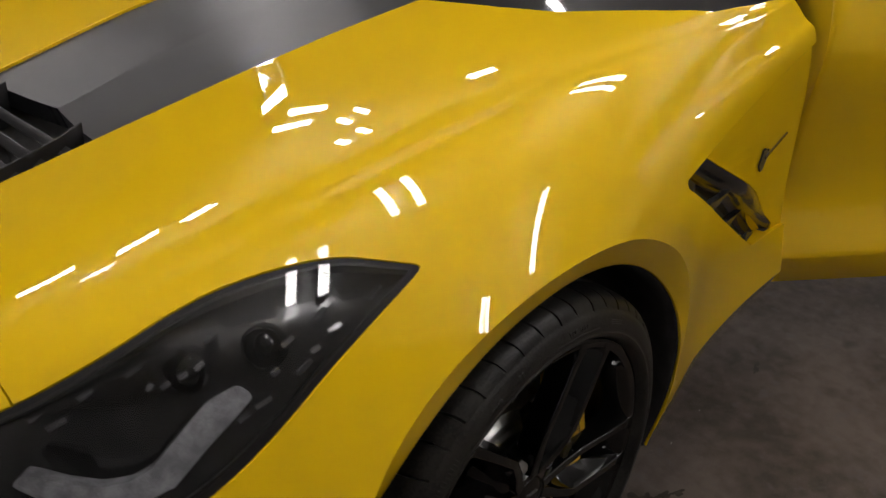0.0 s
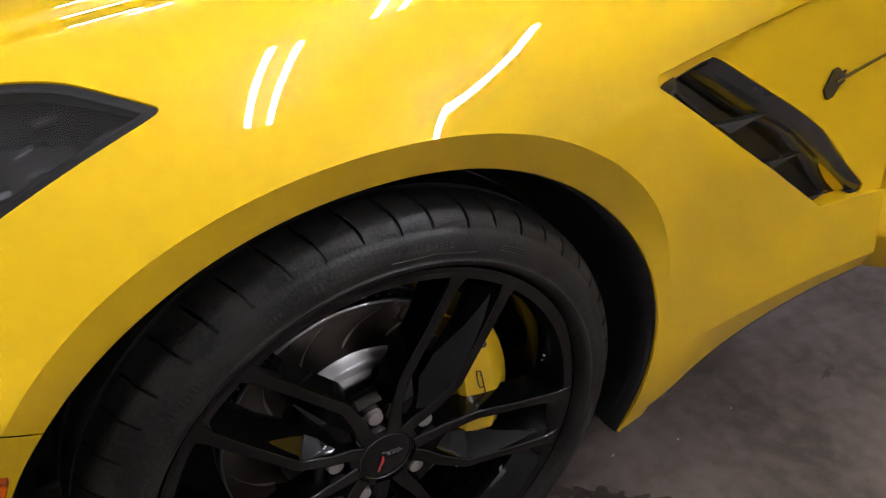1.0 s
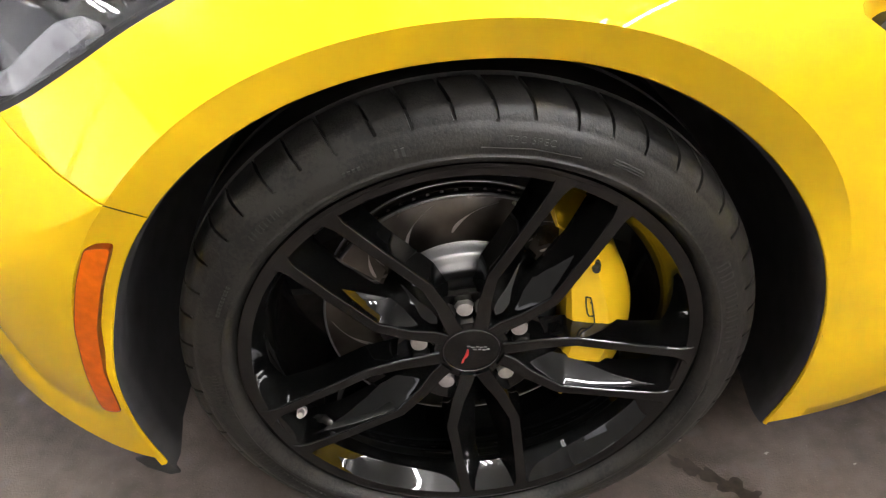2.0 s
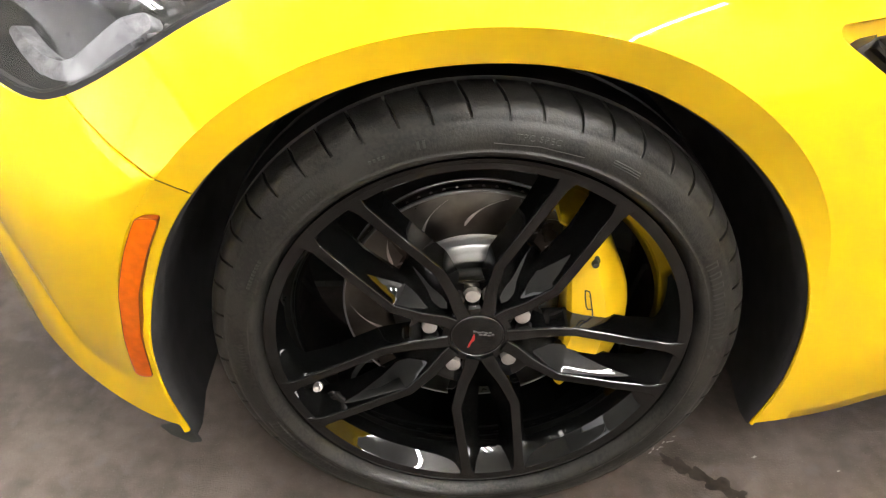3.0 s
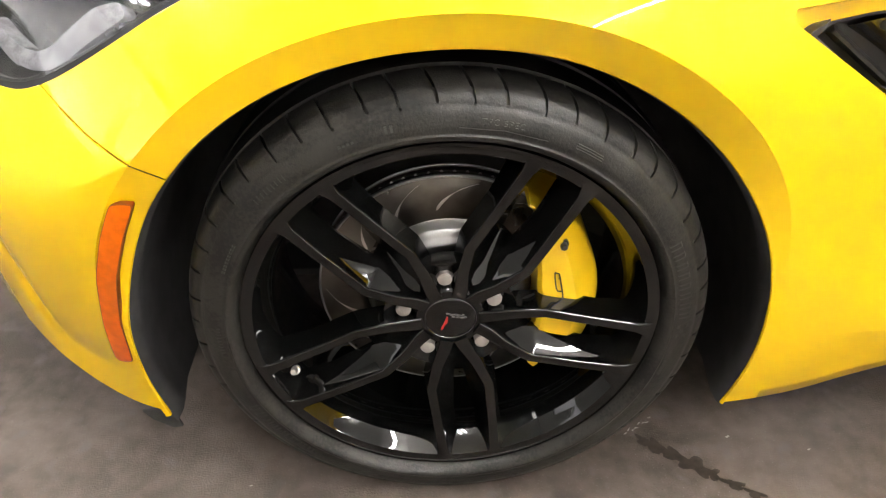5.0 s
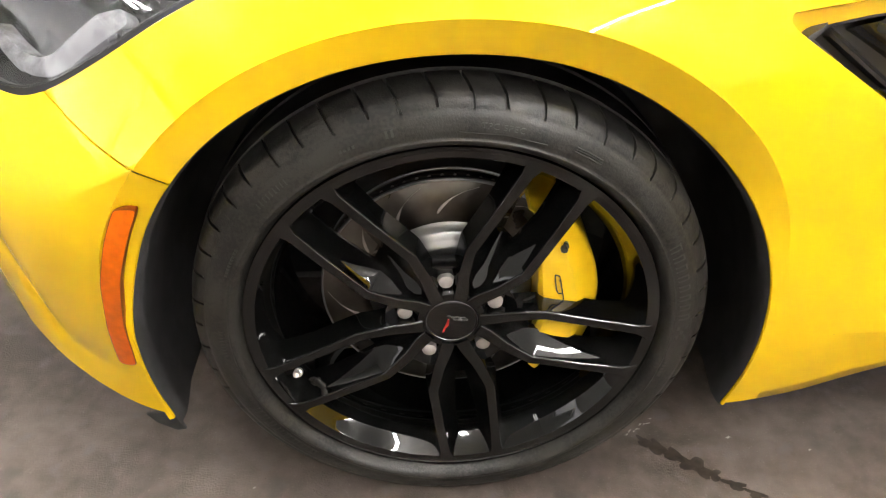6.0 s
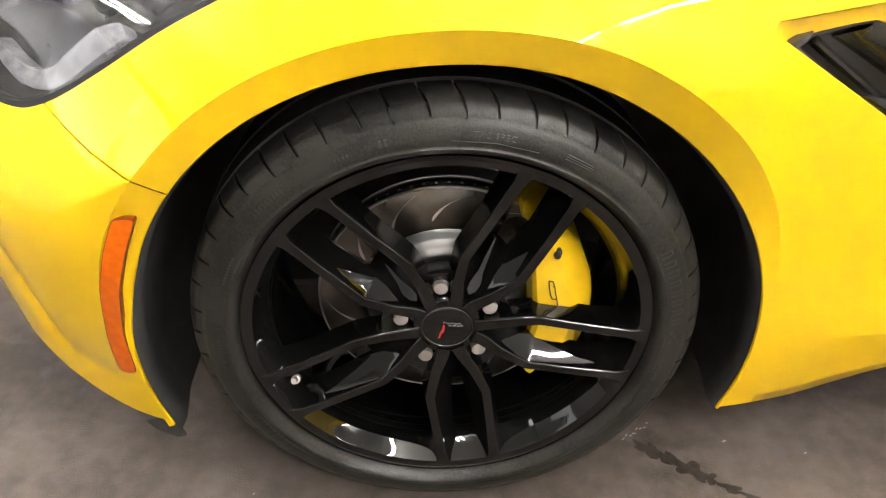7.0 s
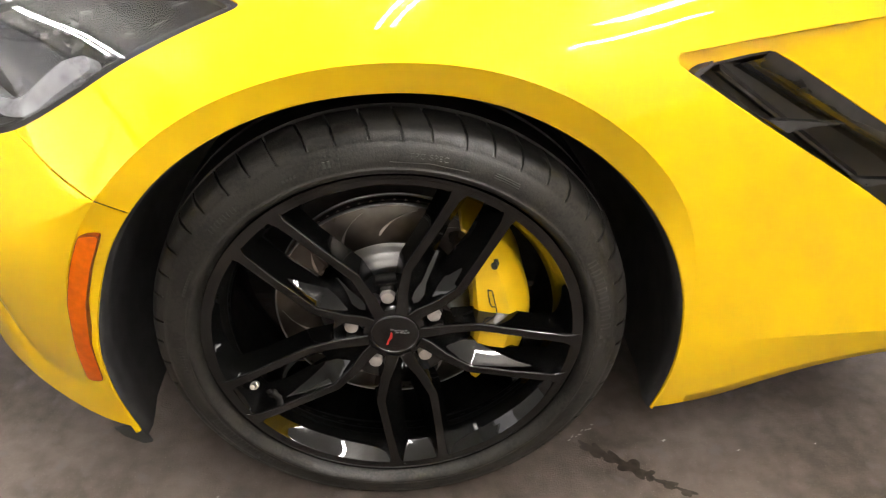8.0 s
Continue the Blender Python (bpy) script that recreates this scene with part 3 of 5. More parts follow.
scallop, _ = panel("side_scallop", [lambda p, q: f_recess(p, q) - 0.0004, lambda p, q: -f_vent(p, q), lambda p, q: f_rear(p, q) - 0.002], M["yellow"], "sunk yellow panel behind the vent",
                   gv=GRID_V[:92], inset=recess_depth, gx=np.arange(0.31, 0.9701, 0.008), depth=0.02)
hood, hood_mesh = panel("hood", [lambda p, q: q[:, 1] - 6.0001, lambda p, q: 7 - q[:, 1], f_cowl], M["yellow"], "glossy yellow hood half",
                        gv=np.linspace(6, 7, 22), depth=0.03, curl=0.0008)
for name, mesh in (("hood", hood_mesh), ("fender", fender_mesh), ("bumper", bumper_mesh)):
    v, n, f = mirrored(*mesh)
    mesh_object(name, v, facing(v, n, f), M["yellow"], car, "", normals=n)


def hood_insert_depth(p, q):
    return np.full(len(p), 0.006)


def both_halves(name, keeps, mat, label, gx, gv, inset, depth=0.01):
    """A panel on the middle of the hood, carried over to the far half."""
    pts, place, normal, polys = trimmed(gx, gv, keeps, inset)
    middle = pts[:, 1] > 7.999
    place[middle, 1], normal[middle, 1] = MID_Y, 0
    v, n, f = edged(place, normal, facing(place, normal, polys), depth, 0.001)
    f = [q for q in f if not all(abs(v[k][1] - MID_Y) < 0.0012 for k in q)]
    far = mirrored(v, n, f)
    v, n, f = joined((v, n, f), far)
    return mesh_object(name, v, facing(v, n, f), mat, car, label, normals=n)


LOUVRE = (-0.56, -0.205)
insert = both_halves("hood_insert", [lambda p, q: q[:, 1] - 7.0, f_cowl, lambda p, q: p[:, 0] - LOUVRE[1] - 0.035 * (q[:, 1] - 7.5)], M["satin_black"], "satin dark grey hood centre panel",
                     GRID_X, np.linspace(7, 8, 22), hood_insert_depth, 0.04)
both_halves("hood_nose", [lambda p, q: q[:, 1] - 7.0, lambda p, q: LOUVRE[0] - p[:, 0]], M["yellow"], "", GRID_X, np.linspace(7, 8, 22), lambda p, q: np.full(len(p), 0.004), 0.03)
louvre_tray = both_halves("hood_vent", [lambda p, q: q[:, 1] - 7.0, lambda p, q: p[:, 0] - LOUVRE[0], lambda p, q: LOUVRE[1] + 0.05 - p[:, 0]], M["gasket"], "black louvred hood vent",
                          GRID_X, np.linspace(7, 8, 10), lambda p, q: np.full(len(p), 0.085), 0.01)
for k in range(8):
    x = -0.25 - 0.04 * k
    y0 = float(skin([x], [7.0])[0][1]) + 0.006
    z = float(skin([x], [7.4])[0][2])
    bm = box_bm(-0.009, 0.009, y0, 2 * MID_Y - y0, -0.0016, 0.0016, 0.0008, 2)
    bmesh.ops.rotate(bm, cent=(0, 0, 0), matrix=Matrix.Rotation(radians(-30), 3, "Y"), verts=bm.verts)
    bmesh.ops.translate(bm, vec=(x, 0, z - 0.014), verts=bm.verts)
    part("vent_slat", bm, M["trim"], louvre_tray)
for y in (0.76, 2 * MID_Y - 0.76):
    part("vent_divider", prism_bm([(-0.54, 0.640), (-0.22, 0.690), (-0.21, 0.772), (-0.25, 0.758), (-0.53, 0.692)], y - 0.003, y + 0.003, 0.0012), M["trim"], louvre_tray)

# cowl and windscreen
def cowl_mesh():
    ys = np.linspace(0.12, MID_Y * 2 - 0.12, 41)
    yy = np.minimum(ys, 2 * MID_Y - ys)
    x0 = np.interp(yy, COWL_Y, COWL_X)
    z0 = np.interp(yy, (0.12, 0.2, 0.35, 0.6, 0.915), (0.866, 0.868, 0.868, 0.875, 0.878))
    rows = [np.column_stack([x0 - 0.03, ys, z0 - 0.03]), np.column_stack([x0 + 0.10, ys, z0 - 0.022])]
    glass = [np.column_stack([x0 + 0.07 + 0.62 * t, yy + (ys - yy) + np.sign(MID_Y - ys) * 0.16 * t * (1 - (yy / MID_Y)), z0 - 0.02 + 0.34 * t - 0.05 * t * t]) for t in np.linspace(0, 1, 9)]
    return rows, glass, len(ys)


cowl_rows, glass_rows, cowl_n = cowl_mesh()
quads = lambda rows, n: [[i * n + k, i * n + k + 1, (i + 1) * n + k + 1, (i + 1) * n + k] for i in range(rows - 1) for k in range(n - 1)]
mesh_object("cowl_panel", np.concatenate(cowl_rows), quads(2, cowl_n), M["trim"], car, "black plastic cowl below the windscreen")
mesh_object("windscreen", np.concatenate(glass_rows), quads(9, cowl_n), M["glass_dark"], car, "dark tinted windscreen")

# ---- wheel well, inner body ----
def liner_mesh():
    deg = np.linspace(-26, 207, 90)
    ra = arch_radius(deg)
    c, sn = np.cos(np.radians(deg)), np.sin(np.radians(deg))
    rows = []
    for y, dr in ((0.009, -0.001), (0.012, -0.004), (0.030, -0.007), (0.05, -0.004), (0.10, 0.006), (0.24, 0.006), (0.36, -0.02)):
        base = row_at_height(HUB[0] + ra * c, np.maximum(0.135, HUB[1] + ra * sn))
        y0 = skin(HUB[0] + ra * c, base)[:, 1] + arch_push(deg) - 0.004
        rows.append(np.column_stack([HUB[0] + (ra + dr) * c, y0 + y, np.maximum(0.10, HUB[1] + (ra + dr) * sn)]))
    inner = np.column_stack([HUB[0] + 0.16 * c, np.full(len(deg), 0.38), HUB[1] + 0.16 * sn])
    rows.append(inner)
    return np.concatenate(rows), quads(len(rows), len(deg))


mesh_object("wheel_liner", *liner_mesh(), M["liner"], car, "black plastic wheel arch liner")
bm = prism_bm([(-0.440, 0.135), (-0.398, 0.140), (-0.388, 0.100), (-0.402, 0.098), (-0.428, 0.116)], 0.052, 0.057, 0.0015)
part("air_deflector", bm, M["liner"], car, "black rubber flap below the bumper corner")
part("inner_body", prism_bm([(-0.80, 0.30), (-0.45, 0.18), (-0.42, 0.55), (-0.2, 0.70), (0.3, 0.72), (0.44, 0.45), (0.44, 0.20), (0.90, 0.26), (0.90, 0.74), (0.3, 0.76), (-0.5, 0.60), (-0.8, 0.50)], 0.30, 1.56), M["liner"], car)

# unseen panels added to keep light off the floor under the car
for name, (x0, x1, y0, y1) in (("front_light_block", (-0.54, -0.45, 0.30, 1.53)), ("middle_light_block", (-0.45, 0.45, 0.36, 1.47)), ("rear_light_block", (0.45, 0.93, 0.17, 1.66))):
    part(name, box_bm(x0, x1, y0, y1, 0.135, 0.150, 0.004), M["liner"], car)

# ---- wheel ----
WY = 0.0


def at_hub(bm):
    bmesh.ops.translate(bm, vec=(HUB[0], WY, HUB[1]), verts=bm.verts)
    return bm


RIM = [(0.2585, 0.010), (0.2592, 0.004), (0.2585, 0.0), (0.2545, -0.0006), (0.2525, 0.0008), (0.2475, 0.0016), (0.2445, 0.0028), (0.2428, 0.006), (0.2375, 0.0135), (0.2318, 0.0235), (0.2272, 0.033), (0.2252, 0.0385), (0.2240, 0.042),
       (0.2235, 0.060), (0.2225, 0.10), (0.2225, 0.14), (0.2290, 0.19), (0.2400, 0.215), (0.2480, 0.225), (0.2590, 0.228), (0.2590, 0.222), (0.2480, 0.215), (0.2350, 0.2), (0.2400, 0.03)]
wheel = part("wheel", at_hub(spin_bm(RIM, 180, closed=True)), M["gloss_black"], car, "gloss black ten-spoke alloy wheel")


# the sidewall from the bead over the rim guard out to the shoulder
SIDEWALL = [(0.2560, 0.012), (0.2600, 0.0045), (0.2630, -0.0030), (0.2655, -0.0085), (0.2685, -0.0120), (0.2712, -0.0138), (0.2735, -0.0140), (0.2750, -0.0128), (0.2765, -0.0122), (0.2800, -0.0126),
            (0.2850, -0.0120), (0.2910, -0.0104), (0.2970, -0.0080), (0.3020, -0.0052), (0.3035, -0.0032), (0.3060, -0.0022), (0.3110, 0.0005)]


def tyre_mesh():
    prof = SIDEWALL + [(0.3155, 0.0045), (0.3190, 0.0095), (0.3215, 0.0160), (0.3235, 0.0250), (0.3245, 0.0360), (0.3250, 0.0440),
                       (0.3250, 0.0465), (0.3185, 0.0480), (0.3185, 0.0540), (0.3255, 0.0555), (0.3265, 0.075), (0.3270, 0.095), (0.3270, 0.099), (0.3195, 0.101), (0.3195, 0.109), (0.3270, 0.111),
                       (0.3270, 0.15), (0.3195, 0.152), (0.3195, 0.16), (0.3255, 0.162), (0.3230, 0.20), (0.3120, 0.228), (0.2900, 0.240), (0.2600, 0.225)]
    blocks = 52
    steps = (0.0, 0.25, 0.44, 0.448, 0.456, 0.536, 0.544, 0.552, 0.75)
    m, per = len(prof), len(steps)
    n = blocks * per
    bm = bmesh.new()
    rows = []
    for k in range(n):
        b, s = divmod(k, per)
        # blocks alternate a little in length
        u = (b + steps[s] + 0.05 * math.sin(b * 2.4)) * 2 * math.pi / blocks
        row = []
        for r, y in prof:
            a = u + (y - 0.01) * 0.9
            cut = 0.0
            if steps[s] in (0.456, 0.536) and y < 0.046 and r > (0.3100 if b % 2 else 0.3050):
                cut = 0.0065 if y > 0.004 else 0.0040
            nx = 1.0 if y > 0.012 else 0.45
            row.append(bm.verts.new((HUB[0] + (r - cut * nx) * math.cos(a), WY + y + cut * (1 - nx), max(0.0008, HUB[1] + (r - cut * nx) * math.sin(a)))))
        rows.append(row)
    for k in range(n):
        p, q = rows[k], rows[(k + 1) % n]
        for i in range(m - 1):
            bm.faces.new((p[i], p[i + 1], q[i + 1], q[i]))
    bmesh.ops.recalc_face_normals(bm, faces=bm.faces)
    return part("tyre", bm, M["rubber"], wheel, "black low-profile tyre with dusty tread", sharp=32)


tyre = tyre_mesh()



def sidewall_y(r):
    rs, ys = [k[0] for k in SIDEWALL], [k[1] for k in SIDEWALL]
    return float(np.interp(r, rs, ys))


def sidewall_mark(deg, half, r0, r1, lift=0.0010):
    """A small raised bar on the tyre's sidewall."""
    bm = bmesh.new()
    rows = []
    for k in range(3):
        a = radians(deg - half + half * k)
        rows.append([bm.verts.new((r * math.cos(a), sidewall_y(r) - h, r * math.sin(a))) for r, h in ((r0, 0.0), (r0 + 0.0004, lift), ((r0 + r1) / 2, lift), (r1 - 0.0004, lift), (r1, 0.0))])
    for p, q in zip(rows, rows[1:]):
        for i in range(4):
            bm.faces.new((p[i], p[i + 1], q[i + 1], q[i]))
    bmesh.ops.recalc_face_normals(bm, faces=bm.faces)
    return at_hub(bm)


marks = [(26 - 3.1 * k, 0.95, 0.2795, 0.2935) for k in range(8)] + [(0.6 - 1.5 * (k % 3), 0.6, 0.279 + 0.0055 * (k // 3), 0.283 + 0.0055 * (k // 3)) for k in range(0, 9, 2)]
marks += [(k * 1.15 - 16, 0.35, 0.2775, 0.2815) for k in range(5)] + []
marks += [(79, 9.5, 0.2825, 0.2833), (60, 3.4, 0.2860, 0.2872), (60, 3.4, 0.2885, 0.2897), (60, 3.2, 0.2910, 0.2922), (103.6, 0.3, 0.2845, 0.2925), (102.4, 0.3, 0.2845, 0.2925), (111, 0.3, 0.2850, 0.2885), (112, 0.3, 0.2850, 0.2885), (113, 0.3, 0.2850, 0.2885), (114, 0.3, 0.2850, 0.2885)]
marks += [(128 + 1.1 * k, 0.16, 0.2860, 0.2925) for k in range(9)] + [(150 + 1.0 * k, 0.35, 0.2800, 0.2835) for k in range(9)] + [(176 + 1.0 * k, 0.16, 0.2810, 0.2860) for k in range(9)]
marks += [(205 + 3.1 * k, 0.95, 0.2795, 0.2935) for k in range(8)]
for deg, half, r0, r1 in marks:
    if half < 0.9 or half > 1.0:
        part("sidewall_mark", sidewall_mark(deg, half, r0, r1), M["tyre_mark"], wheel)
        continue
    for shift in (-0.75, 0.55):
        part("sidewall_mark", sidewall_mark(deg + shift, 0.22, r0, r1), M["tyre_mark"], wheel)
    part("sidewall_mark", sidewall_mark(deg - 0.1, 0.45, r1 - 0.0016, r1), M["tyre_mark"], wheel)



def sidewall_words(words, deg, r0, height):
    """Raised letters bent round the sidewall, read from the outside."""
    curve = bpy.data.curves.new("letters", "FONT")
    curve.body, curve.size, curve.extrude = words, height / 0.7, 0.0006
    curve.align_x, curve.space_character = "CENTER", 1.25
    source = bpy.data.objects.new("letters", curve)
    scene.collection.objects.link(source)
    bpy.context.view_layer.update()
    me = bpy.data.meshes.new_from_object(source.evaluated_get(bpy.context.evaluated_depsgraph_get()))
    bpy.data.objects.remove(source)
    bpy.data.curves.remove(curve)
    for v in me.vertices:
        r, a = r0 + v.co.y, radians(deg) - v.co.x / r0
        v.co = Vector((HUB[0] + r * math.cos(a), WY + sidewall_y(r) - 0.0003 - v.co.z, HUB[1] + r * math.sin(a)))
    me.materials.append(M["tyre_mark"])
    ob = new("sidewall_words", me)
    ob.parent = wheel
    ob["label"] = "small raised lettering on the sidewall"


sidewall_words("TPC SPEC", 79.5, 0.2870, 0.0062)

PAIR = -11.6
SPOKE_KNOTS = ((0.036, 0.0085, 0.0150), (0.050, 0.0135, 0.0140), (0.074, 0.0255, 0.0095), (0.112, 0.0385, 0.0040), (0.180, 0.0378, 0.0015), (0.232, 0.0368, 0.0007), (0.2435, 0.0366, 0.0005), (0.2515, 0.0365, 0.0005))


def spoke_line():
    knots = np.array(SPOKE_KNOTS)
    r = np.sort(np.concatenate([knots[:, 0], [0.090, 0.105, 0.119, 0.145, 0.210, 0.238, 0.248]]))
    return r, np.interp(r, knots[:, 0], knots[:, 1]), np.interp(r, knots[:, 0], knots[:, 2])


def along_spoke(values, r):
    knots = np.array([k[0] for k in SPOKE_KNOTS])
    return float(np.interp(r, knots, values))


EDGE_R = 0.0030


def spoke_bm(side):
    bm = bmesh.new()
    rings = []
    pts = [Vector((a, side * b, y)) for a, b, y in zip(*spoke_line())]
    for k, p in enumerate(pts):
        t = (pts[min(k + 1, len(pts) - 1)] - pts[max(k - 1, 0)]).normalized()
        lat = Vector((-t.y, t.x, 0)).normalized()
        wf = along_spoke((0.0095, 0.0090, 0.0078, 0.0068, 0.0066, 0.0076, 0.0108, 0.0175), p.x)
        wo = along_spoke((0.0105, 0.0105, 0.0105, 0.0105, 0.0110, 0.0135, 0.0190, 0.0260), p.x)
        wi = along_spoke((0.010, 0.0145, 0.0245, 0.0310, 0.0235, 0.0230, 0.0235, 0.0260), p.x)
        dep = along_spoke((0.03, 0.034, 0.036, 0.036, 0.036, 0.043, 0.045, 0.046), p.x)
        fall = along_spoke((0.012, 0.016, 0.020, 0.025, 0.029, 0.030, 0.030, 0.030), p.x)
        rim = [(-wf + EDGE_R * (1 - math.cos(q)), EDGE_R * (1 - math.sin(q))) for q in (0, 0.4, 0.8, 1.2, math.pi / 2)] + [(-wf + EDGE_R + 0.0005, 0.0)]
        prof = rim + [(-u, d) for u, d in rim[::-1]] + [(wf + (wo - wf) * 0.35, dep * 0.5), (wo, dep), (-wi, dep)]
        prof += [(-wf - (wi - wf) * q, EDGE_R + fall * q) for q in (1.0, 0.75, 0.5, 0.25)]
        prof = [(side * u, d) for u, d in prof]
        rings.append([bm.verts.new((p.x + lat.x * u, p.z + d, p.y + lat.y * u)) for u, d in prof])
    for p, q in zip(rings, rings[1:]):
        n = len(p)
        for i in range(n):
            bm.faces.new((p[i], p[(i + 1) % n], q[(i + 1) % n], q[i]))
    bm.faces.new(rings[0])
    bm.faces.new(rings[-1][::-1])
    bmesh.ops.recalc_face_normals(bm, faces=bm.faces)
    return bm


def turned(bm, deg):
    a = radians(deg)
    bmesh.ops.rotate(bm, cent=(0, 0, 0), matrix=Matrix.Rotation(-a, 3, "Y"), verts=bm.verts)
    return at_hub(bm)


def web_bm():
    """The sloping floor between the two arms of a spoke, near the hub."""
    bm = bmesh.new()
    pts = ((0.056, 0.0, 0.022), (0.075, 0.018, 0.026), (0.118, 0.030, 0.050), (0.128, 0.0, 0.056), (0.118, -0.030, 0.050), (0.075, -0.018, 0.026))
    top = [bm.verts.new((a, y, b)) for a, b, y in pts]
    low = [bm.verts.new((a, y + 0.014, b)) for a, b, y in pts]
    bm.faces.new(top), bm.faces.new(low[::-1])
    for i in range(6):
        bm.faces.new((top[i], low[i], low[(i + 1) % 6], top[(i + 1) % 6]))
    bmesh.ops.recalc_face_normals(bm, faces=bm.faces)
    return bm


for k in range(5):
    for side in (1, -1):
        part("spoke", turned(spoke_bm(side), PAIR + 72 * k), M["gloss_black"], wheel, sharp=30)
    part("spoke_web", turned(web_bm(), PAIR + 72 * k), M["gloss_black"], wheel)

def nut_web_bm(deg):
    """The bridge between two neighbouring pairs of arms, behind a nut."""
    bm = bmesh.new()
    pts = ((0.034, 0.012, 0.030), (0.050, 0.0205, 0.033), (0.064, 0.0255, 0.030), (0.077, 0.0270, 0.024), (0.083, 0.022, 0.022), (0.085, 0.0, 0.0215))
    edge = [(a, b, y) for a, b, y in pts] + [(a, -b, y) for a, b, y in pts[-2::-1]]
    top = [bm.verts.new((a, y, b)) for a, b, y in edge]
    low = [bm.verts.new((a - 0.004, y + 0.030, b)) for a, b, y in edge]
    half = len(pts) - 1
    for i in range(half):
        j = len(edge) - 1 - i
        bm.faces.new((top[i], top[i + 1], top[j - 1], top[j]) if i + 1 != j - 1 else (top[i], top[i + 1], top[j]))
    for i in range(len(edge)):
        k = (i + 1) % len(edge)
        bm.faces.new((top[i], low[i], low[k], top[k]))
    bm.faces.new(low[::-1])
    bmesh.ops.recalc_face_normals(bm, faces=bm.faces)
    return turned(bm, deg)


for k in range(5):
    part("hub_web", nut_web_bm(24.65 + 72 * k), M["gloss_black"], wheel, sharp=25)
part("hub", at_hub(spin_bm([(0.0, 0.060), (0.062, 0.060), (0.064, 0.042), (0.050, 0.034), (0.0445, 0.0195), (0.043, 0.0180), (0.0345, 0.0175), (0.0335, 0.019), (0.0335, 0.03)], 96)), M["gloss_black"], wheel)
cap = part("centre_cap", at_hub(spin_bm([(0.0, 0.0155), (0.020, 0.0158), (0.030, 0.0172), (0.0325, 0.0185), (0.0330, 0.024)], 72)), M["gloss_black"], wheel, "dark centre cap with a small red and grey emblem")


def nut_bm(deg):
    bm = bmesh.new()
    rings = []
    for r, y, n6 in ((0.0102, 0.040, 1), (0.0102, 0.0275, 1), (0.0094, 0.0262, 0), (0.0094, 0.0225, 0), (0.0090, 0.0212, 0), (0.0080, 0.0206, 0), (0.0, 0.0205, 0)):
        ring = []
        for k in range(24):
            a = 2 * math.pi * k / 24
            rr = r / max(math.cos((a + math.pi / 6) % (math.pi / 3) - math.pi / 6), 0.5) * 0.93 if n6 else r
            ring.append(bm.verts.new((0.060325 + rr * math.cos(a), y, rr * math.sin(a))) if r or not ring else ring[0])
        rings.append(ring)
    for p, q in zip(rings, rings[1:]):
        for i in range(24):
            j = (i + 1) % 24
            vs = [p[i], p[j], q[j], q[i]]
            vs = [v for n, v in enumerate(vs) if v not in vs[:n]]
            if len(vs) > 2:
                bm.faces.new(vs)
    bmesh.ops.recalc_face_normals(bm, faces=bm.faces)
    return turned(bm, deg)


for k in range(5):
    part("lug_nut", nut_bm(96.65 - 72 * k), M["nut"], wheel, "chrome lug nut" if k == 0 else "")

# ---- brake ----
DY = 0.083
rotor = part("brake_disc", at_hub(spin_bm([(0.100, DY), (0.1690, DY), (0.1705, DY + 0.001), (0.1705, DY + 0.009), (0.166, DY + 0.0095), (0.166, DY + 0.0205), (0.1705, DY + 0.021), (0.1705, DY + 0.029),
                                           (0.1690, DY + 0.030), (0.100, DY + 0.030)], 144, closed=True)), M["steel"], car, "slotted grey steel brake disc")
part("disc_edge", at_hub(spin_bm([(0.1682, DY - 0.0003), (0.1698, DY - 0.0006), (0.1712, DY + 0.0006), (0.1712, DY + 0.0040), (0.1700, DY + 0.0045)], 144)), M["hat"], rotor, "bright rim of the disc")
hat = part("disc_hat", at_hub(spin_bm([(0.0, 0.062), (0.080, 0.062), (0.0865, 0.0635), (0.090, 0.0665), (0.0925, 0.0675), (0.0985, 0.069), (0.1015, 0.072), (0.1050, 0.078), (0.1085, 0.0815), (0.1085, 0.09), (0.09, 0.1)], 144)), M["hat"], rotor, "bright machined disc hat")
part("disc_edge", at_hub(spin_bm([(0.1700, DY + 0.0252), (0.1712, DY + 0.0258), (0.1712, DY + 0.0294), (0.1698, DY + 0.0304)], 144)), M["hat"], rotor, "bright rim of the disc")
part("disc_core", at_hub(spin_bm([(0.1640, DY + 0.0040), (0.1655, DY + 0.0046), (0.1655, DY + 0.0254), (0.1640, DY + 0.0260)], 144)), M["hat"], rotor, "grey core between the cheeks")
pin = None
for k in range(66):
    # short round-headed pins between the two cheeks
    if pin is None:
        pin = spin_bm([(0.0, -0.0022), (0.0012, -0.0020), (0.0021, -0.0010), (0.0024, 0.0004), (0.0024, 0.008)], 12)
        bmesh.ops.rotate(pin, cent=(0, 0, 0), matrix=Matrix.Rotation(radians(90), 3, "Z"), verts=pin.verts)
        bmesh.ops.recalc_face_normals(pin, faces=pin.faces)
        head = part("pin", pin, M["chrome"], rotor, "bright pin head")
        pin_mesh = head.data
    else:
        head = new("pin", pin_mesh)
        head.parent = rotor
    a = 2 * math.pi * k / 66
    head.matrix_basis = Matrix.Translation((HUB[0] + 0.1672 * math.cos(a), WY + DY + 0.015, HUB[1] + 0.1672 * math.sin(a))) @ Matrix.Rotation(-a, 4, "Y")


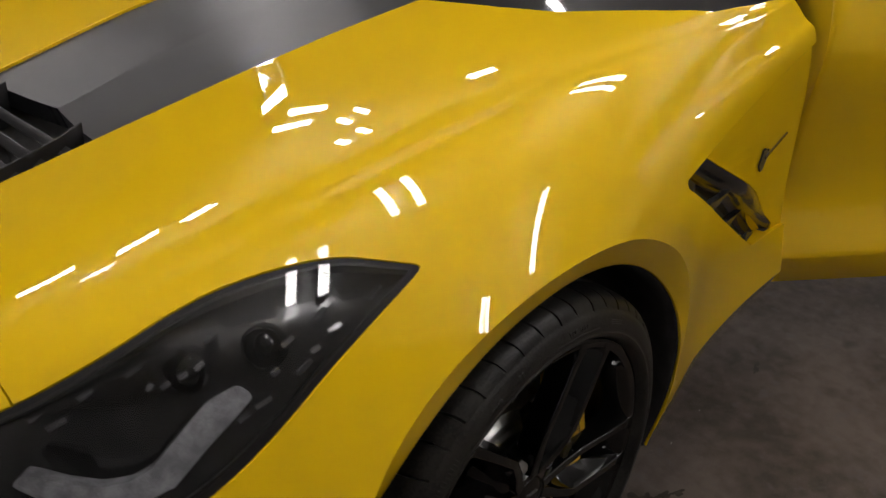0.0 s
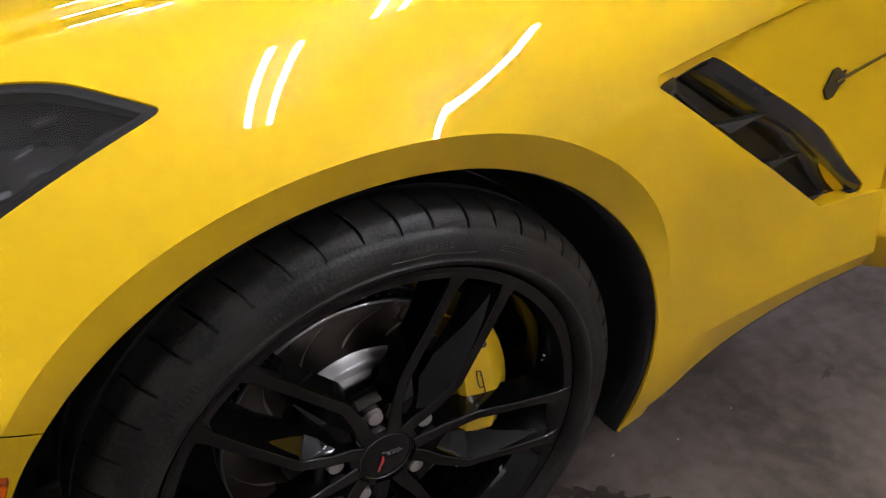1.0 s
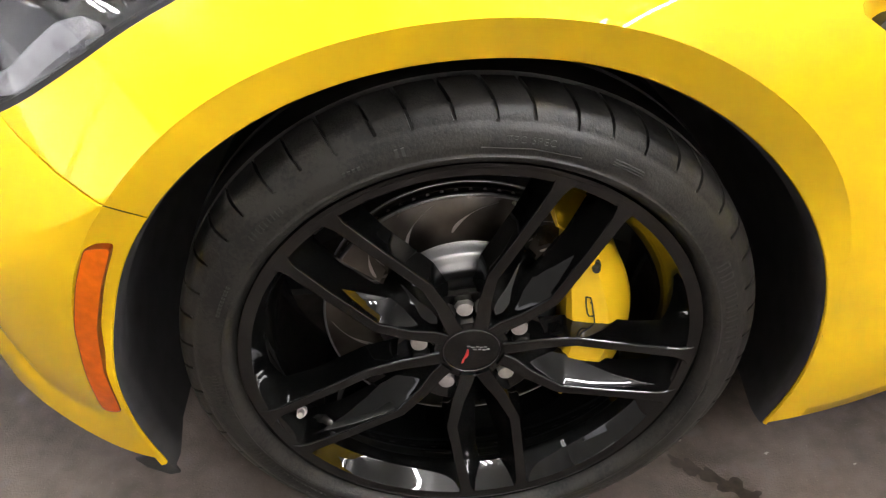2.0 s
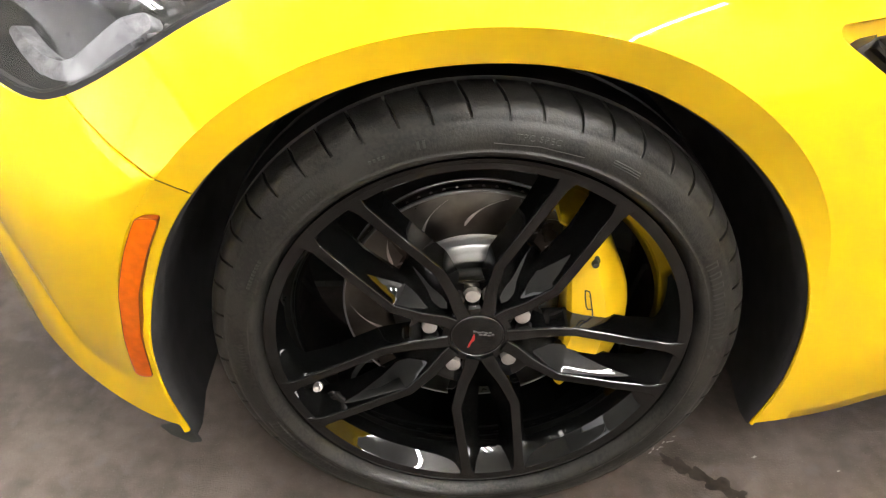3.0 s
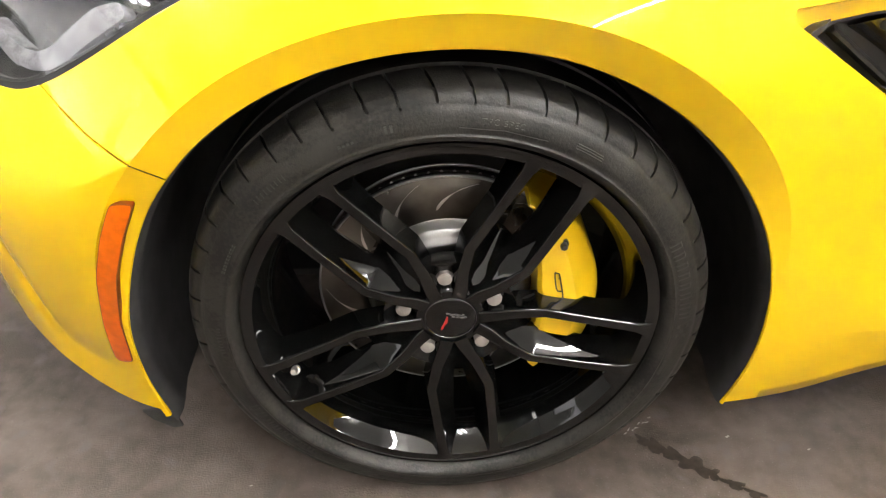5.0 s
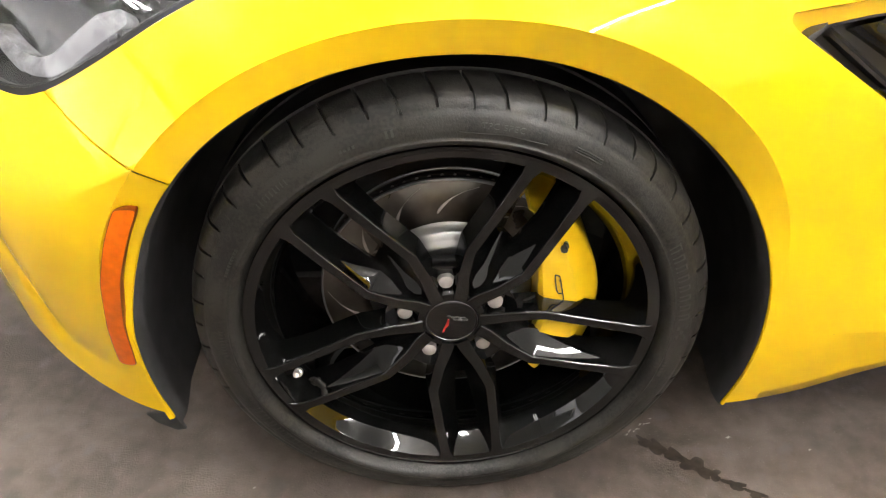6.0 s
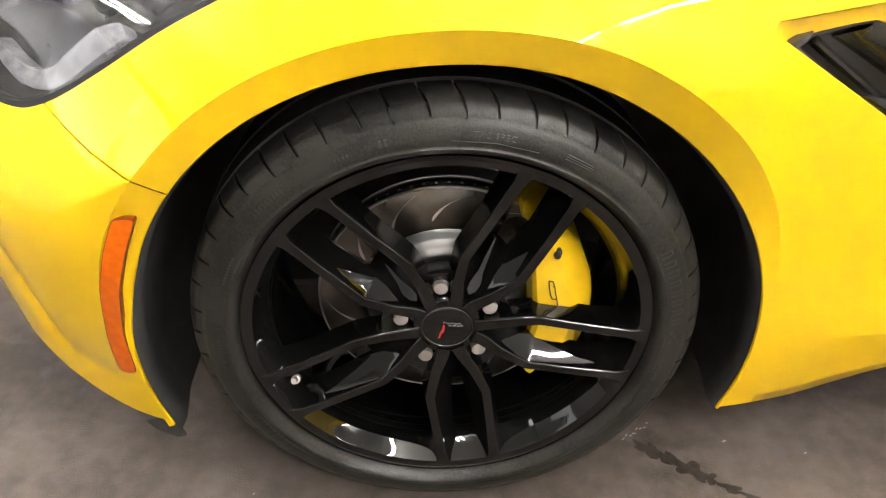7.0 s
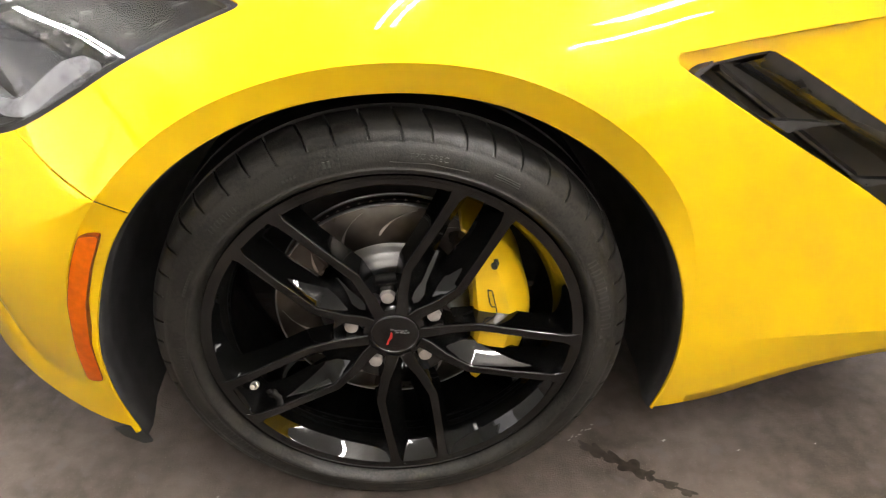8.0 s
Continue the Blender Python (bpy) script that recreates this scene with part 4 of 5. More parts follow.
def slot_glint_bm(deg):
    """The lit part of a curved slot in the disc's face, drawn as a bright strip."""
    bm = bmesh.new()
    rows = []
    for k in range(9):
        t = k / 8
        r, a = 0.122 + 0.040 * t, radians(deg - 10 * t - 10 * t * t)
        w = (0.0010, 0.0022, 0.0025, 0.0022, 0.0012, 0.0002, 0.0001, 0.0001, 0.0001)[k]
        u = Vector((-math.sin(a), 0, math.cos(a)))
        c = Vector((r * math.cos(a), DY - 0.0006, r * math.sin(a)))
        rows.append((bm.verts.new(c + u * w), bm.verts.new(c - u * w)))
    for p, q in zip(rows, rows[1:]):
        bm.faces.new((p[0], p[1], q[1], q[0]))
    bmesh.ops.recalc_face_normals(bm, faces=bm.faces)
    ext = bmesh.ops.extrude_face_region(bm, geom=list(bm.faces))
    bmesh.ops.translate(bm, vec=(0, 0.0008, 0), verts=[g for g in ext["geom"] if isinstance(g, bmesh.types.BMVert)])
    return at_hub(bm)


for k in range(14):
    part("slot_glint", slot_glint_bm(-6 + k * 360 / 14), M["chrome"], rotor)


def caliper_bm():
    """The caliper's shell: an arc-shaped block with sloped shoulders."""
    bm = bmesh.new()
    rows = []
    for k in range(27):
        t = k / 26
        deg = -46 + 103 * t
        end = min(1, min(t, 1 - t) / 0.16)
        end = end * end * (3 - 2 * end)
        ri, ro = min(0.172, max(0.110, 0.106 / math.cos(radians(deg)))), 0.178 + 0.016 * end
        rib = 0.004 * math.exp(-((deg - 32) / 5) ** 2)
        y1 = 0.050 - 0.020 * end + rib
        wd = ro - ri
        prof = ((ri, DY + 0.030), (ri, y1 + 0.022), (ri + 0.05 * wd, y1 + 0.006), (ri + 0.12 * wd, y1), (ri + 0.30 * wd, y1 - 0.001), (ri + 0.60 * wd, y1 + 0.000), (ri + 0.66 * wd, y1 + 0.003),
                (ri + 0.88 * wd, y1 + 0.017), (ri + 0.96 * wd, y1 + 0.024), (ro, y1 + 0.032), (ro, DY + 0.055), (ri, DY + 0.055))
        a = radians(deg)
        rows.append([bm.verts.new((r * math.cos(a), y, r * math.sin(a))) for r, y in prof])
    n = len(rows[0])
    for p, q in zip(rows, rows[1:]):
        for i in range(n):
            bm.faces.new((p[i], p[(i + 1) % n], q[(i + 1) % n], q[i]))
    bm.faces.new(rows[0]), bm.faces.new(rows[-1][::-1])
    bmesh.ops.recalc_face_normals(bm, faces=bm.faces)
    return at_hub(bm)


caliper = part("brake_caliper", caliper_bm(), M["caliper"], car, "bright yellow brake caliper with dark markings", sharp=20)
bm = spin_bm([(0.0, -0.011), (0.0035, -0.011), (0.0045, -0.0095), (0.0045, -0.003), (0.0068, -0.0025), (0.0068, 0.006)], 20)
bmesh.ops.translate(bm, vec=(0.137, 0.036, 0.425), verts=bm.verts)
part("bleeder_cap", bm, M["dark_grey"], caliper, "black rubber bleeder cap")


def stroke_bm(points, width, y, thick=0.0008):
    """A thin raised line through points of (x, z)."""
    bm = bmesh.new()
    pts = [Vector((x, 0, z)) for x, z in points]
    rows = []
    for k, p in enumerate(pts):
        t = (pts[min(k + 1, len(pts) - 1)] - pts[max(k - 1, 0)]).normalized()
        u = Vector((-t.z, 0, t.x)) * width / 2
        rows.append([bm.verts.new(p + u + Vector((0, y, 0))), bm.verts.new(p - u + Vector((0, y, 0))), bm.verts.new(p - u + Vector((0, y + thick, 0))), bm.verts.new(p + u + Vector((0, y + thick, 0)))])
    for p, q in zip(rows, rows[1:]):
        for i in range(4):
            bm.faces.new((p[i], p[(i + 1) % 4], q[(i + 1) % 4], q[i]))
    bm.faces.new(rows[0]), bm.faces.new(rows[-1][::-1])
    bmesh.ops.recalc_face_normals(bm, faces=bm.faces)
    return bm


# dark marks on the caliper: a tall looped one above, short ones below
for pts in (((0.1290, 0.386), (0.1345, 0.384), (0.1365, 0.377), (0.1385, 0.366), (0.1415, 0.352), (0.1430, 0.338), (0.1415, 0.334)),
            ((0.1290, 0.386), (0.1300, 0.376), (0.1325, 0.362), (0.1350, 0.3565), (0.1400, 0.356)),
            ((0.1370, 0.377), (0.1345, 0.3765))):
    part("caliper_mark", stroke_bm(pts, 0.0016, 0.0278), M["dark_grey"], caliper)
for x, z, w, h in ((0.1395, 0.266, 0.006, 0.011), (0.1335, 0.259, 0.006, 0.011), (0.1280, 0.2535, 0.003, 0.004)):
    part("caliper_mark", stroke_bm(((x, z), (x + w * 0.5, z - h * 0.6), (x + w * 0.2, z - h)), 0.0014, 0.0278), M["dark_grey"], caliper)

# valve
valve_bm = spin_bm([(0.0, -0.030), (0.0035, -0.030), (0.0042, -0.028), (0.0042, -0.016), (0.0060, -0.0155), (0.0060, -0.009), (0.0045, -0.0085), (0.0045, 0.0)], 18)
bmesh.ops.rotate(valve_bm, cent=(0, 0, 0), matrix=Matrix.Rotation(radians(-35), 3, "X"), verts=valve_bm.verts)
bmesh.ops.translate(valve_bm, vec=(-0.205, 0.030, 0.233), verts=valve_bm.verts)
part("valve_stem", valve_bm, M["chrome"], wheel, "metal tyre valve stem")

# emblem on the cap: a red sweep and a grey chequered sweep
part("cap_mark", prism_bm([(-0.0125, 0.3085), (-0.0095, 0.3100), (-0.0085, 0.3150), (-0.0040, 0.3205), (-0.0035, 0.3290), (-0.0050, 0.3310), (-0.0078, 0.3215), (-0.0108, 0.3150)], 0.0146, 0.0152), M["red"], wheel)
for x, z, w in ((-0.004, 0.3345, 0.004), (0.001, 0.3325, 0.004), (0.006, 0.3330, 0.0035), (0.0105, 0.3315, 0.0035), (0.015, 0.3318, 0.003), (0.003, 0.3290, 0.004), (0.0085, 0.3285, 0.0035), (0.0135, 0.3275, 0.0035), (0.018, 0.3282, 0.003)):
    part("cap_mark", prism_bm([(x - w / 2, z), (x + w / 2, z - 0.0006), (x + w / 2 + 0.0008, z + 0.0012), (x - w / 2 + 0.0008, z + 0.0018)], 0.0147, 0.0152), M["grey_mark"], wheel)
bm = spin_bm([(0.0318, 0.0176), (0.0324, 0.0168), (0.0332, 0.0172), (0.0336, 0.0190)], 90)
part("cap_ring", at_hub(bm), M["chrome_dark"], wheel)

# ---- lamp ----
headlamp = panel("headlamp", [lambda p, q: f_lamp(p, q) + 0.0005, lambda p, q: 0.0065 - f_lamp(p, q)], M["gasket"], "headlamp with clear cover, dark housing and pale light bar", inset=lambda p, q: np.full(len(p), 0.002),
                 gx=np.arange(-0.76, -0.13, 0.004), gv=np.linspace(3.66, 5.1, 90), depth=0.02, curl=0.0006)[0]
cover = panel("lens_cover", [lambda p, q: f_lamp(p, q) - 0.004], M["lens"], "clear glossy lens cover", inset=lambda p, q: np.full(len(p), 0.0015),
              gx=np.arange(-0.76, -0.13, 0.006), gv=np.linspace(3.66, 5.1, 66), parent=headlamp, depth=0.004, curl=0.0003)[0]
cover.visible_shadow = False


def bowl_depth(p, q):
    d = f_lamp(p, q)
    fold = 0.012 * np.sin((q[:, 1] - 4) * 9 + p[:, 0] * 26) + 0.010 * (np.sin(p[:, 0] * 55) > 0.1)
    return 0.006 + 0.050 * ease(d / 0.030) + fold * ease(d / 0.03)


panel("lamp_housing", [lambda p, q: f_lamp(p, q) + 0.001], M["lamp_dark"], "dark glossy lamp housing", inset=bowl_depth,
      gx=np.arange(-0.76, -0.13, 0.006), gv=np.linspace(3.66, 5.1, 78), parent=headlamp, depth=0.004, curl=0.0003)
BAR = rounded([(-0.398, 4.350), (-0.366, 4.36), (-0.358, 4.22), (-0.419, 4.06), (-0.470, 3.885), (-0.500, 3.895), (-0.533, 4.01), (-0.556, 4.14), (-0.572, 4.30), (-0.560, 4.36), (-0.535, 4.20), (-0.512, 4.10), (-0.487, 4.065), (-0.466, 4.09), (-0.434, 4.215)], 2, 0.12) * np.array([1, V_SCALE])
panel("light_bar", [lambda p, q: poly_distance(q[:, 0], q[:, 1] * V_SCALE, BAR)], M["light_bar"], "pale frosted light guide bar", inset=lambda p, q: 0.030 - 0.006 * ease(poly_distance(q[:, 0], q[:, 1] * V_SCALE, BAR) / 0.008),
      gx=np.arange(-0.60, -0.32, 0.004), gv=np.linspace(3.9, 4.7, 50), parent=headlamp, depth=0.02, curl=0.001)
for x, v, r in ((-0.325, 4.55, 0.021), (-0.40, 4.68, 0.022)):
    c, nn = skin([x], [v])[0], skin_normal([x], [v])[0]
    axis = (Vector(nn) + Vector((-1.2, -0.25, -0.2))).normalized()
    turn = axis.to_track_quat("-Y", "Z").to_matrix()
    for nm, prof, mat in (("projector_ring", [(r * 0.9, 0.012), (r * 1.18, 0.010), (r * 1.2, 0.0), (r * 1.12, -0.003), (r, -0.002), (r * 0.95, 0.01)], M["lamp_dark"]),
                          ("projector_lens", [(0.0, -0.012), (r * 0.4, -0.0105), (r * 0.75, -0.005), (r * 0.97, 0.004)], M["gloss_black"])):
        bm = spin_bm(prof, 40)
        bmesh.ops.rotate(bm, cent=(0, 0, 0), matrix=turn, verts=bm.verts)
        bmesh.ops.translate(bm, vec=Vector(c) - Vector(nn) * 0.046, verts=bm.verts)
        part(nm, bm, mat, headlamp)
# small bright blocks stand in for the glints inside the housing
for k, (x, v, ln) in enumerate(((-0.232, 4.734, 2.4), (-0.261, 4.513, 1.3), (-0.257, 4.33, 1.2), (-0.304, 4.464, 1.2), (-0.303, 4.20, 1.5), (-0.353, 4.14, 1.4), (-0.375, 4.12, 1.0), (-0.386, 4.64, 0.9), (-0.403, 4.634, 0.8), (-0.421, 4.621, 0.8),
                                 (-0.433, 4.65, 0.7), (-0.362, 4.84, 1.2), (-0.483, 4.83, 1.2), (-0.528, 4.81, 1.0), (-0.516, 4.677, 1.5), (-0.437, 4.86, 1.4), (-0.20, 4.40, 1.6), (-0.285, 4.27, 0.9), (-0.33, 4.30, 0.8))):
    c, nn = Vector(skin([x], [v])[0]), Vector(skin_normal([x], [v])[0])
    bm = box_bm(-0.007 * ln, 0.007 * ln, -0.003, 0.003, -0.0035, 0.0035, 0.001, 1)
    bmesh.ops.rotate(bm, cent=(0, 0, 0), matrix=(nn.to_track_quat("Y", "Z").to_matrix() @ Matrix.Rotation(radians(28 + 9 * math.sin(k * 2.1)), 3, "Y") @ Matrix.Rotation(radians(26 * math.sin(k * 1.3)), 3, "X")), verts=bm.verts)
    bmesh.ops.translate(bm, vec=c - nn * 0.028, verts=bm.verts)
    part("glint_block", bm, M["lamp_glint"], headlamp)

# ---- side marker ----
MARK = rounded([(-0.364, 0.5275), (-0.3375, 0.5295), (-0.3605, 0.484), (-0.386, 0.421), (-0.404, 0.345), (-0.410, 0.267), (-0.4365, 0.261), (-0.4285, 0.335), (-0.4105, 0.419), (-0.3865, 0.482)], 2, 0.10)


def mark_keep(inner):
    return lambda p, q: np.where(q[:, 1] < 4, poly_distance(p[:, 0], p[:, 2], MARK), -1) - inner


marker = panel("side_marker", [mark_keep(-0.0005)], M["orange_rim"], "orange side marker lamp with a thin dark orange rim", gx=np.arange(-0.46, -0.31, 0.003), gv=np.linspace(0.3, 3.2, 150),
               inset=lambda p, q: np.full(len(p), -0.0006), depth=0.008, curl=0.0004)[0]
panel("marker_lens", [mark_keep(0.0004)], M["orange"], "orange plastic lens", gx=np.arange(-0.46, -0.31, 0.003), gv=np.linspace(0.3, 3.2, 150),
      inset=lambda p, q: -0.0007 - 0.0009 * ease(mark_keep(0.0012)(p, q) / 0.005), depth=0.006, curl=0.0004, parent=marker)

# ---- side vent ----
def vent_depth(p, q):
    return np.full(len(p), 0.062)


side_vent = panel("side_vent", [lambda p, q: f_vent(p, q) + 0.012], M["vent_plastic"], "black slanted side vent with fins", gx=np.arange(0.31, 0.95, 0.012), gv=np.linspace(1.2, 4.0, 60), inset=vent_depth, depth=0.01)[0]
panel("vent_frame", [lambda p, q: f_vent(p, q) + 0.0008, lambda p, q: 0.0045 - f_vent(p, q)], M["vent_plastic"], "thin dark grey frame round the opening", gx=np.arange(0.33, 0.93, 0.004), gv=np.linspace(1.2, 3.6, 130),
      inset=lambda p, q: recess_depth(p, q) * ease((f_front(p) - 0.010) / 0.03) + 0.0035, depth=0.02, curl=0.0008, parent=side_vent)
# sloped black wall behind the opening's rear edge
wall_t = np.linspace(0, 1, 30)
edge_x = np.interp(wall_t, (0, 0.25, 0.5, 0.75, 1), (0.460, 0.57, 0.70, 0.80, 0.905))
edge_z = np.interp(edge_x, (0.458, 0.57, 0.70, 0.80, 0.905), (0.711, 0.637, 0.557, 0.482, 0.396))
edge_v = row_at_height(edge_x, edge_z)
edge_p, edge_n = skin(edge_x, edge_v), skin_normal(edge_x, edge_v)
edge_d = recess_depth(edge_p, None)
lip = [edge_p - edge_n * (edge_d + 0.0015)[:, None] + np.array([0.002, 0, 0.002]), edge_p - edge_n * (edge_d + 0.003)[:, None] - np.array([0.012, 0, 0.012]), edge_p - edge_n * 0.062 - np.array([0.030, 0, 0.030])]
mesh_object("vent_wall", np.concatenate(lip), quads(3, 30), M["fin"], side_vent, "glossy dark grey inner wall")
# yellow lower corner of the opening, curling inwards
lip_x = np.linspace(0.66, 0.903, 24)
lip_z = np.interp(lip_x, (0.57, 0.70, 0.80, 0.905), (0.637, 0.557, 0.482, 0.396))
lip_v = row_at_height(lip_x, lip_z)
lip_p, lip_n = skin(lip_x, lip_v), skin_normal(lip_x, lip_v)
lip_d, lip_w = recess_depth(lip_p, None), 0.034 * ease((lip_x - 0.66) / 0.2) * ease((0.925 - lip_x) / 0.05)
lip_rows = [lip_p - lip_n * (lip_d + 0.0008)[:, None] + np.array([0.001, 0, 0.001])]
for t, sink in ((0.08, 0.003), (0.5, 0.010), (1.0, 0.022)):
    lip_rows.append(lip_p - lip_n * (lip_d + sink)[:, None] - np.outer(lip_w * t, (0.66, 0, 0.75)))
mesh_object("vent_corner", np.concatenate(lip_rows), quads(4, 24), M["yellow"], side_vent, "yellow inner corner of the vent")


def fin_bm(shift, size):
    """A blade that starts at the front edge and runs back to a point."""
    bm = bmesh.new()
    out = [Vector(q) * size for q in ((0, 0.002, 0), (0.028, 0.001, -0.0175), (0.060, 0.004, -0.0125), (0.104, 0.010, -0.012), (0.050, 0.003, -0.0045))]
    a = [bm.verts.new(q) for q in out]
    b = [bm.verts.new(q + Vector((-0.004, 0.014, -0.002))) for q in out]
    bm.faces.new(a), bm.faces.new(b[::-1])
    for i in range(5):
        bm.faces.new((a[i], b[i], b[(i + 1) % 5], a[(i + 1) % 5]))
    bmesh.ops.recalc_face_normals(bm, faces=bm.faces)
    bmesh.ops.bevel(bm, geom=list(bm.edges), offset=0.0007, segments=2, affect="EDGES")
    bmesh.ops.translate(bm, vec=shift, verts=bm.verts)
    return bm


for x, z, size in ((0.458, 0.626, 1.0), (0.603, 0.526, 0.85), (0.742, 0.424, 0.6)):
    y = float(skin([x], row_at_height([x], [z]))[0][1])
    part("vent_fin", fin_bm((x, y + 0.006, z), size), M["fin"], side_vent)
for x0, z0, x1, z1 in ((0.375, 0.672, 0.56, 0.535), (0.40, 0.678, 0.64, 0.50)):
    y = float(skin([x0], row_at_height([x0], [z0]))[0][1])
    y1 = float(skin([x1], row_at_height([x1], [z1]))[0][1])
    bm = bmesh.new()
    d = Vector((x1 - x0, 0, z1 - z0)).normalized()
    u = Vector((-d.z, 0, d.x)) * 0.006
    a, b = Vector((x0, y + 0.045, z0)), Vector((x1, y1 + 0.045, z1))
    rows = [[bm.verts.new(c + u * k + Vector((0, h, 0))) for k, h in ((-1, 0.012), (-0.3, 0.0), (0.3, 0.0), (1, 0.012))] for c in (a, (a + b) / 2, b)]
    for r0, r1 in zip(rows, rows[1:]):
        for k in range(3):
            bm.faces.new((r0[k], r0[k + 1], r1[k + 1], r1[k]))
    part("vent_rib", bm, M["vent_plastic"], side_vent)

# ---- emblem on the fender ----
def on_scallop(x, z, lift):
    v0 = row_at_height([x], [z])
    q = skin([x], v0)
    return Vector((q - skin_normal([x], v0) * (recess_depth(q, None)[:, None] - lift))[0])


def emblem_bm(poly, lift, thick):
    bm = bmesh.new()
    a = [bm.verts.new(on_scallop(x, z, lift + thick)) for x, z in poly]
    b = [bm.verts.new(on_scallop(x, z, lift)) for x, z in poly]
    bm.faces.new(a), bm.faces.new(b[::-1])
    for i in range(len(poly)):
        bm.faces.new((a[i], b[i], b[(i + 1) % len(poly)], a[(i + 1) % len(poly)]))
    bmesh.ops.recalc_face_normals(bm, faces=bm.faces)
    return bm


emblem = part("fender_emblem", emblem_bm([(0.664, 0.622), (0.674, 0.648), (0.686, 0.649), (0.700, 0.639), (0.708, 0.641), (0.703, 0.630), (0.712, 0.626), (0.700, 0.621), (0.690, 0.607), (0.678, 0.606)], 0.0005, 0.003), M["satin_black"], car, "small dark flag emblem with a thin bright staff")
part("emblem_staff", emblem_bm([(0.688, 0.628), (0.800, 0.642), (0.801, 0.645), (0.686, 0.632)], 0.0025, 0.003), M["chrome_dark"], emblem)

# ---- open door ----
def door_mesh():
    prof = ((-0.075, 1.00), (-0.045, 0.93), (-0.018, 0.86), (-0.004, 0.80), (0.000, 0.765), (-0.001, 0.735), (-0.010, 0.69), (-0.022, 0.63), (-0.034, 0.56), (-0.042, 0.49), (-0.043, 0.43), (-0.036, 0.38),
            (-0.020, 0.335), (-0.006, 0.305), (-0.002, 0.292), (-0.004, 0.286), (-0.028, 0.214), (-0.034, 0.208), (-0.16, 0.215), (-0.17, 0.40), (-0.17, 0.80), (-0.15, 0.95), (-0.11, 1.005))
    d, n = np.array([0.775, -0.632, 0]), np.array([-0.632, -0.775, 0])
    hinge = np.array([0.950, 0.052, 0.0])
    ls = np.concatenate([[0.0, 0.004, 0.012], np.linspace(0.03, 1.12, 24), [1.14]])
    verts = []
    for k, l in enumerate(ls):
        inset = (0.006, 0.002, 0.0)[k] if k < 3 else 0.0
        for w, z in prof:
            bow = 0.012 * math.sin(math.pi * min(1, l / 1.14))
            slope = -0.02 * l if z < 0.32 else 0.0
            verts.append(hinge + d * (l + 0.012 * (z - 0.3)) + n * (w + bow - inset) + np.array([0, 0, z + slope]))
    m = len(prof)
    faces = [[k * m + i, (k + 1) * m + i, (k + 1) * m + (i + 1) % m, k * m + (i + 1) % m] for k in range(len(ls) - 1) for i in range(m)]
    faces += [list(range(m)), list(range((len(ls) - 1) * m, len(ls) * m))[::-1]]
    return np.array(verts), faces


bm = bmesh.new()
dv, df = door_mesh()
made = [bm.verts.new(v) for v in dv]
for f in df:
    bm.faces.new([made[k] for k in f])
bmesh.ops.recalc_face_normals(bm, faces=bm.faces)
part("door", bm, M["yellow"], car, "glossy yellow door, swung open", sharp=40)

# ---- ground and room ----
ground = mesh_object("floor", [(-6, -6, 0), (9, -6, 0), (9, 9, 0), (-6, 9, 0)], [(0, 1, 2, 3)], M["floor"], smooth=False)
tagged(ground, "grey-brown speckled concrete workshop floor", "floor", kind="structure")
H = 3.3
LAMP_Z = 2.8
for nm, b in (("wall_north", (-6.2, 9.2, 9, 9.2, 0, H)), ("wall_south", (-6.2, 9.2, -3.8, -3.6, 0, H))):
    tagged(part(nm, box_bm(*b), M["wall" if nm == "wall_south" else "wall_grey"]), "pale painted workshop wall", "wall", kind="structure")


def wall_with_window(name, x0, x1, win, bars, label, number):
    """A wall across the room's end with an opening through it, and a white window frame with glazing bars in the opening."""
    bm = bmesh.new()
    for y0, y1, z0, z1 in ((-3.6, win[0], 0, H), (win[1], 9, 0, H), (win[0], win[1], 0, win[2]), (win[0], win[1], win[3], H)):
        me = bpy.data.meshes.new("piece")
        b = box_bm(x0, x1, y0, y1, z0, z1)
        b.to_mesh(me)
        b.free()
        bm.from_mesh(me)
        bpy.data.meshes.remove(me)
    tagged(part(name, bm, M["wall_grey"]), "pale painted workshop wall with a window", "wall", kind="structure")
    window = empty(f"window_{number}", label, "window", kind="structure")
    mid = (x0 + x1) / 2
    pieces = [(win[0], win[1], win[2], win[2] + 0.04), (win[0], win[1], win[3] - 0.04, win[3]), (win[0], win[0] + 0.04, win[2] + 0.04, win[3] - 0.04), (win[1] - 0.04, win[1], win[2] + 0.04, win[3] - 0.04)]
    for k in range(1, bars + 1):
        y = win[0] + (win[1] - win[0]) * k / (bars + 1)
        pieces.append((y - 0.02, y + 0.02, win[2] + 0.04, win[3] - 0.04))
    for y0, y1, z0, z1 in pieces:
        part("window_frame", box_bm(mid - 0.03, mid + 0.03, y0, y1, z0, z1, 0.004), M["lamp_body"], window)


wall_with_window("wall_east", 9, 9.2, (-3.55, -3.05, 1.25, 1.75), 0, "small bright workshop window in a white frame", 1)
wall_with_window("wall_west", -3.8, -3.6, (-1.3, 1.9, 1.35, 2.45), 3, "wide workshop window with three glazing bars", 2)
tagged(mesh_object("backdrop", [(-4.2, -4, -1), (-4.2, 5, -1), (-4.2, 5, 5), (-4.2, -4, 5)], [(0, 1, 2, 3)], M["dull_sky"], smooth=False), "pale daylight outside the wide window", "daylight", kind="structure")
tagged(mesh_object("backdrop", [(9.6, -6, -1), (9.6, -1, -1), (9.6, -1, 4), (9.6, -6, 4)], [(0, 3, 2, 1)], M["daylight"], smooth=False), "bright daylight outside the window", "daylight", kind="structure")
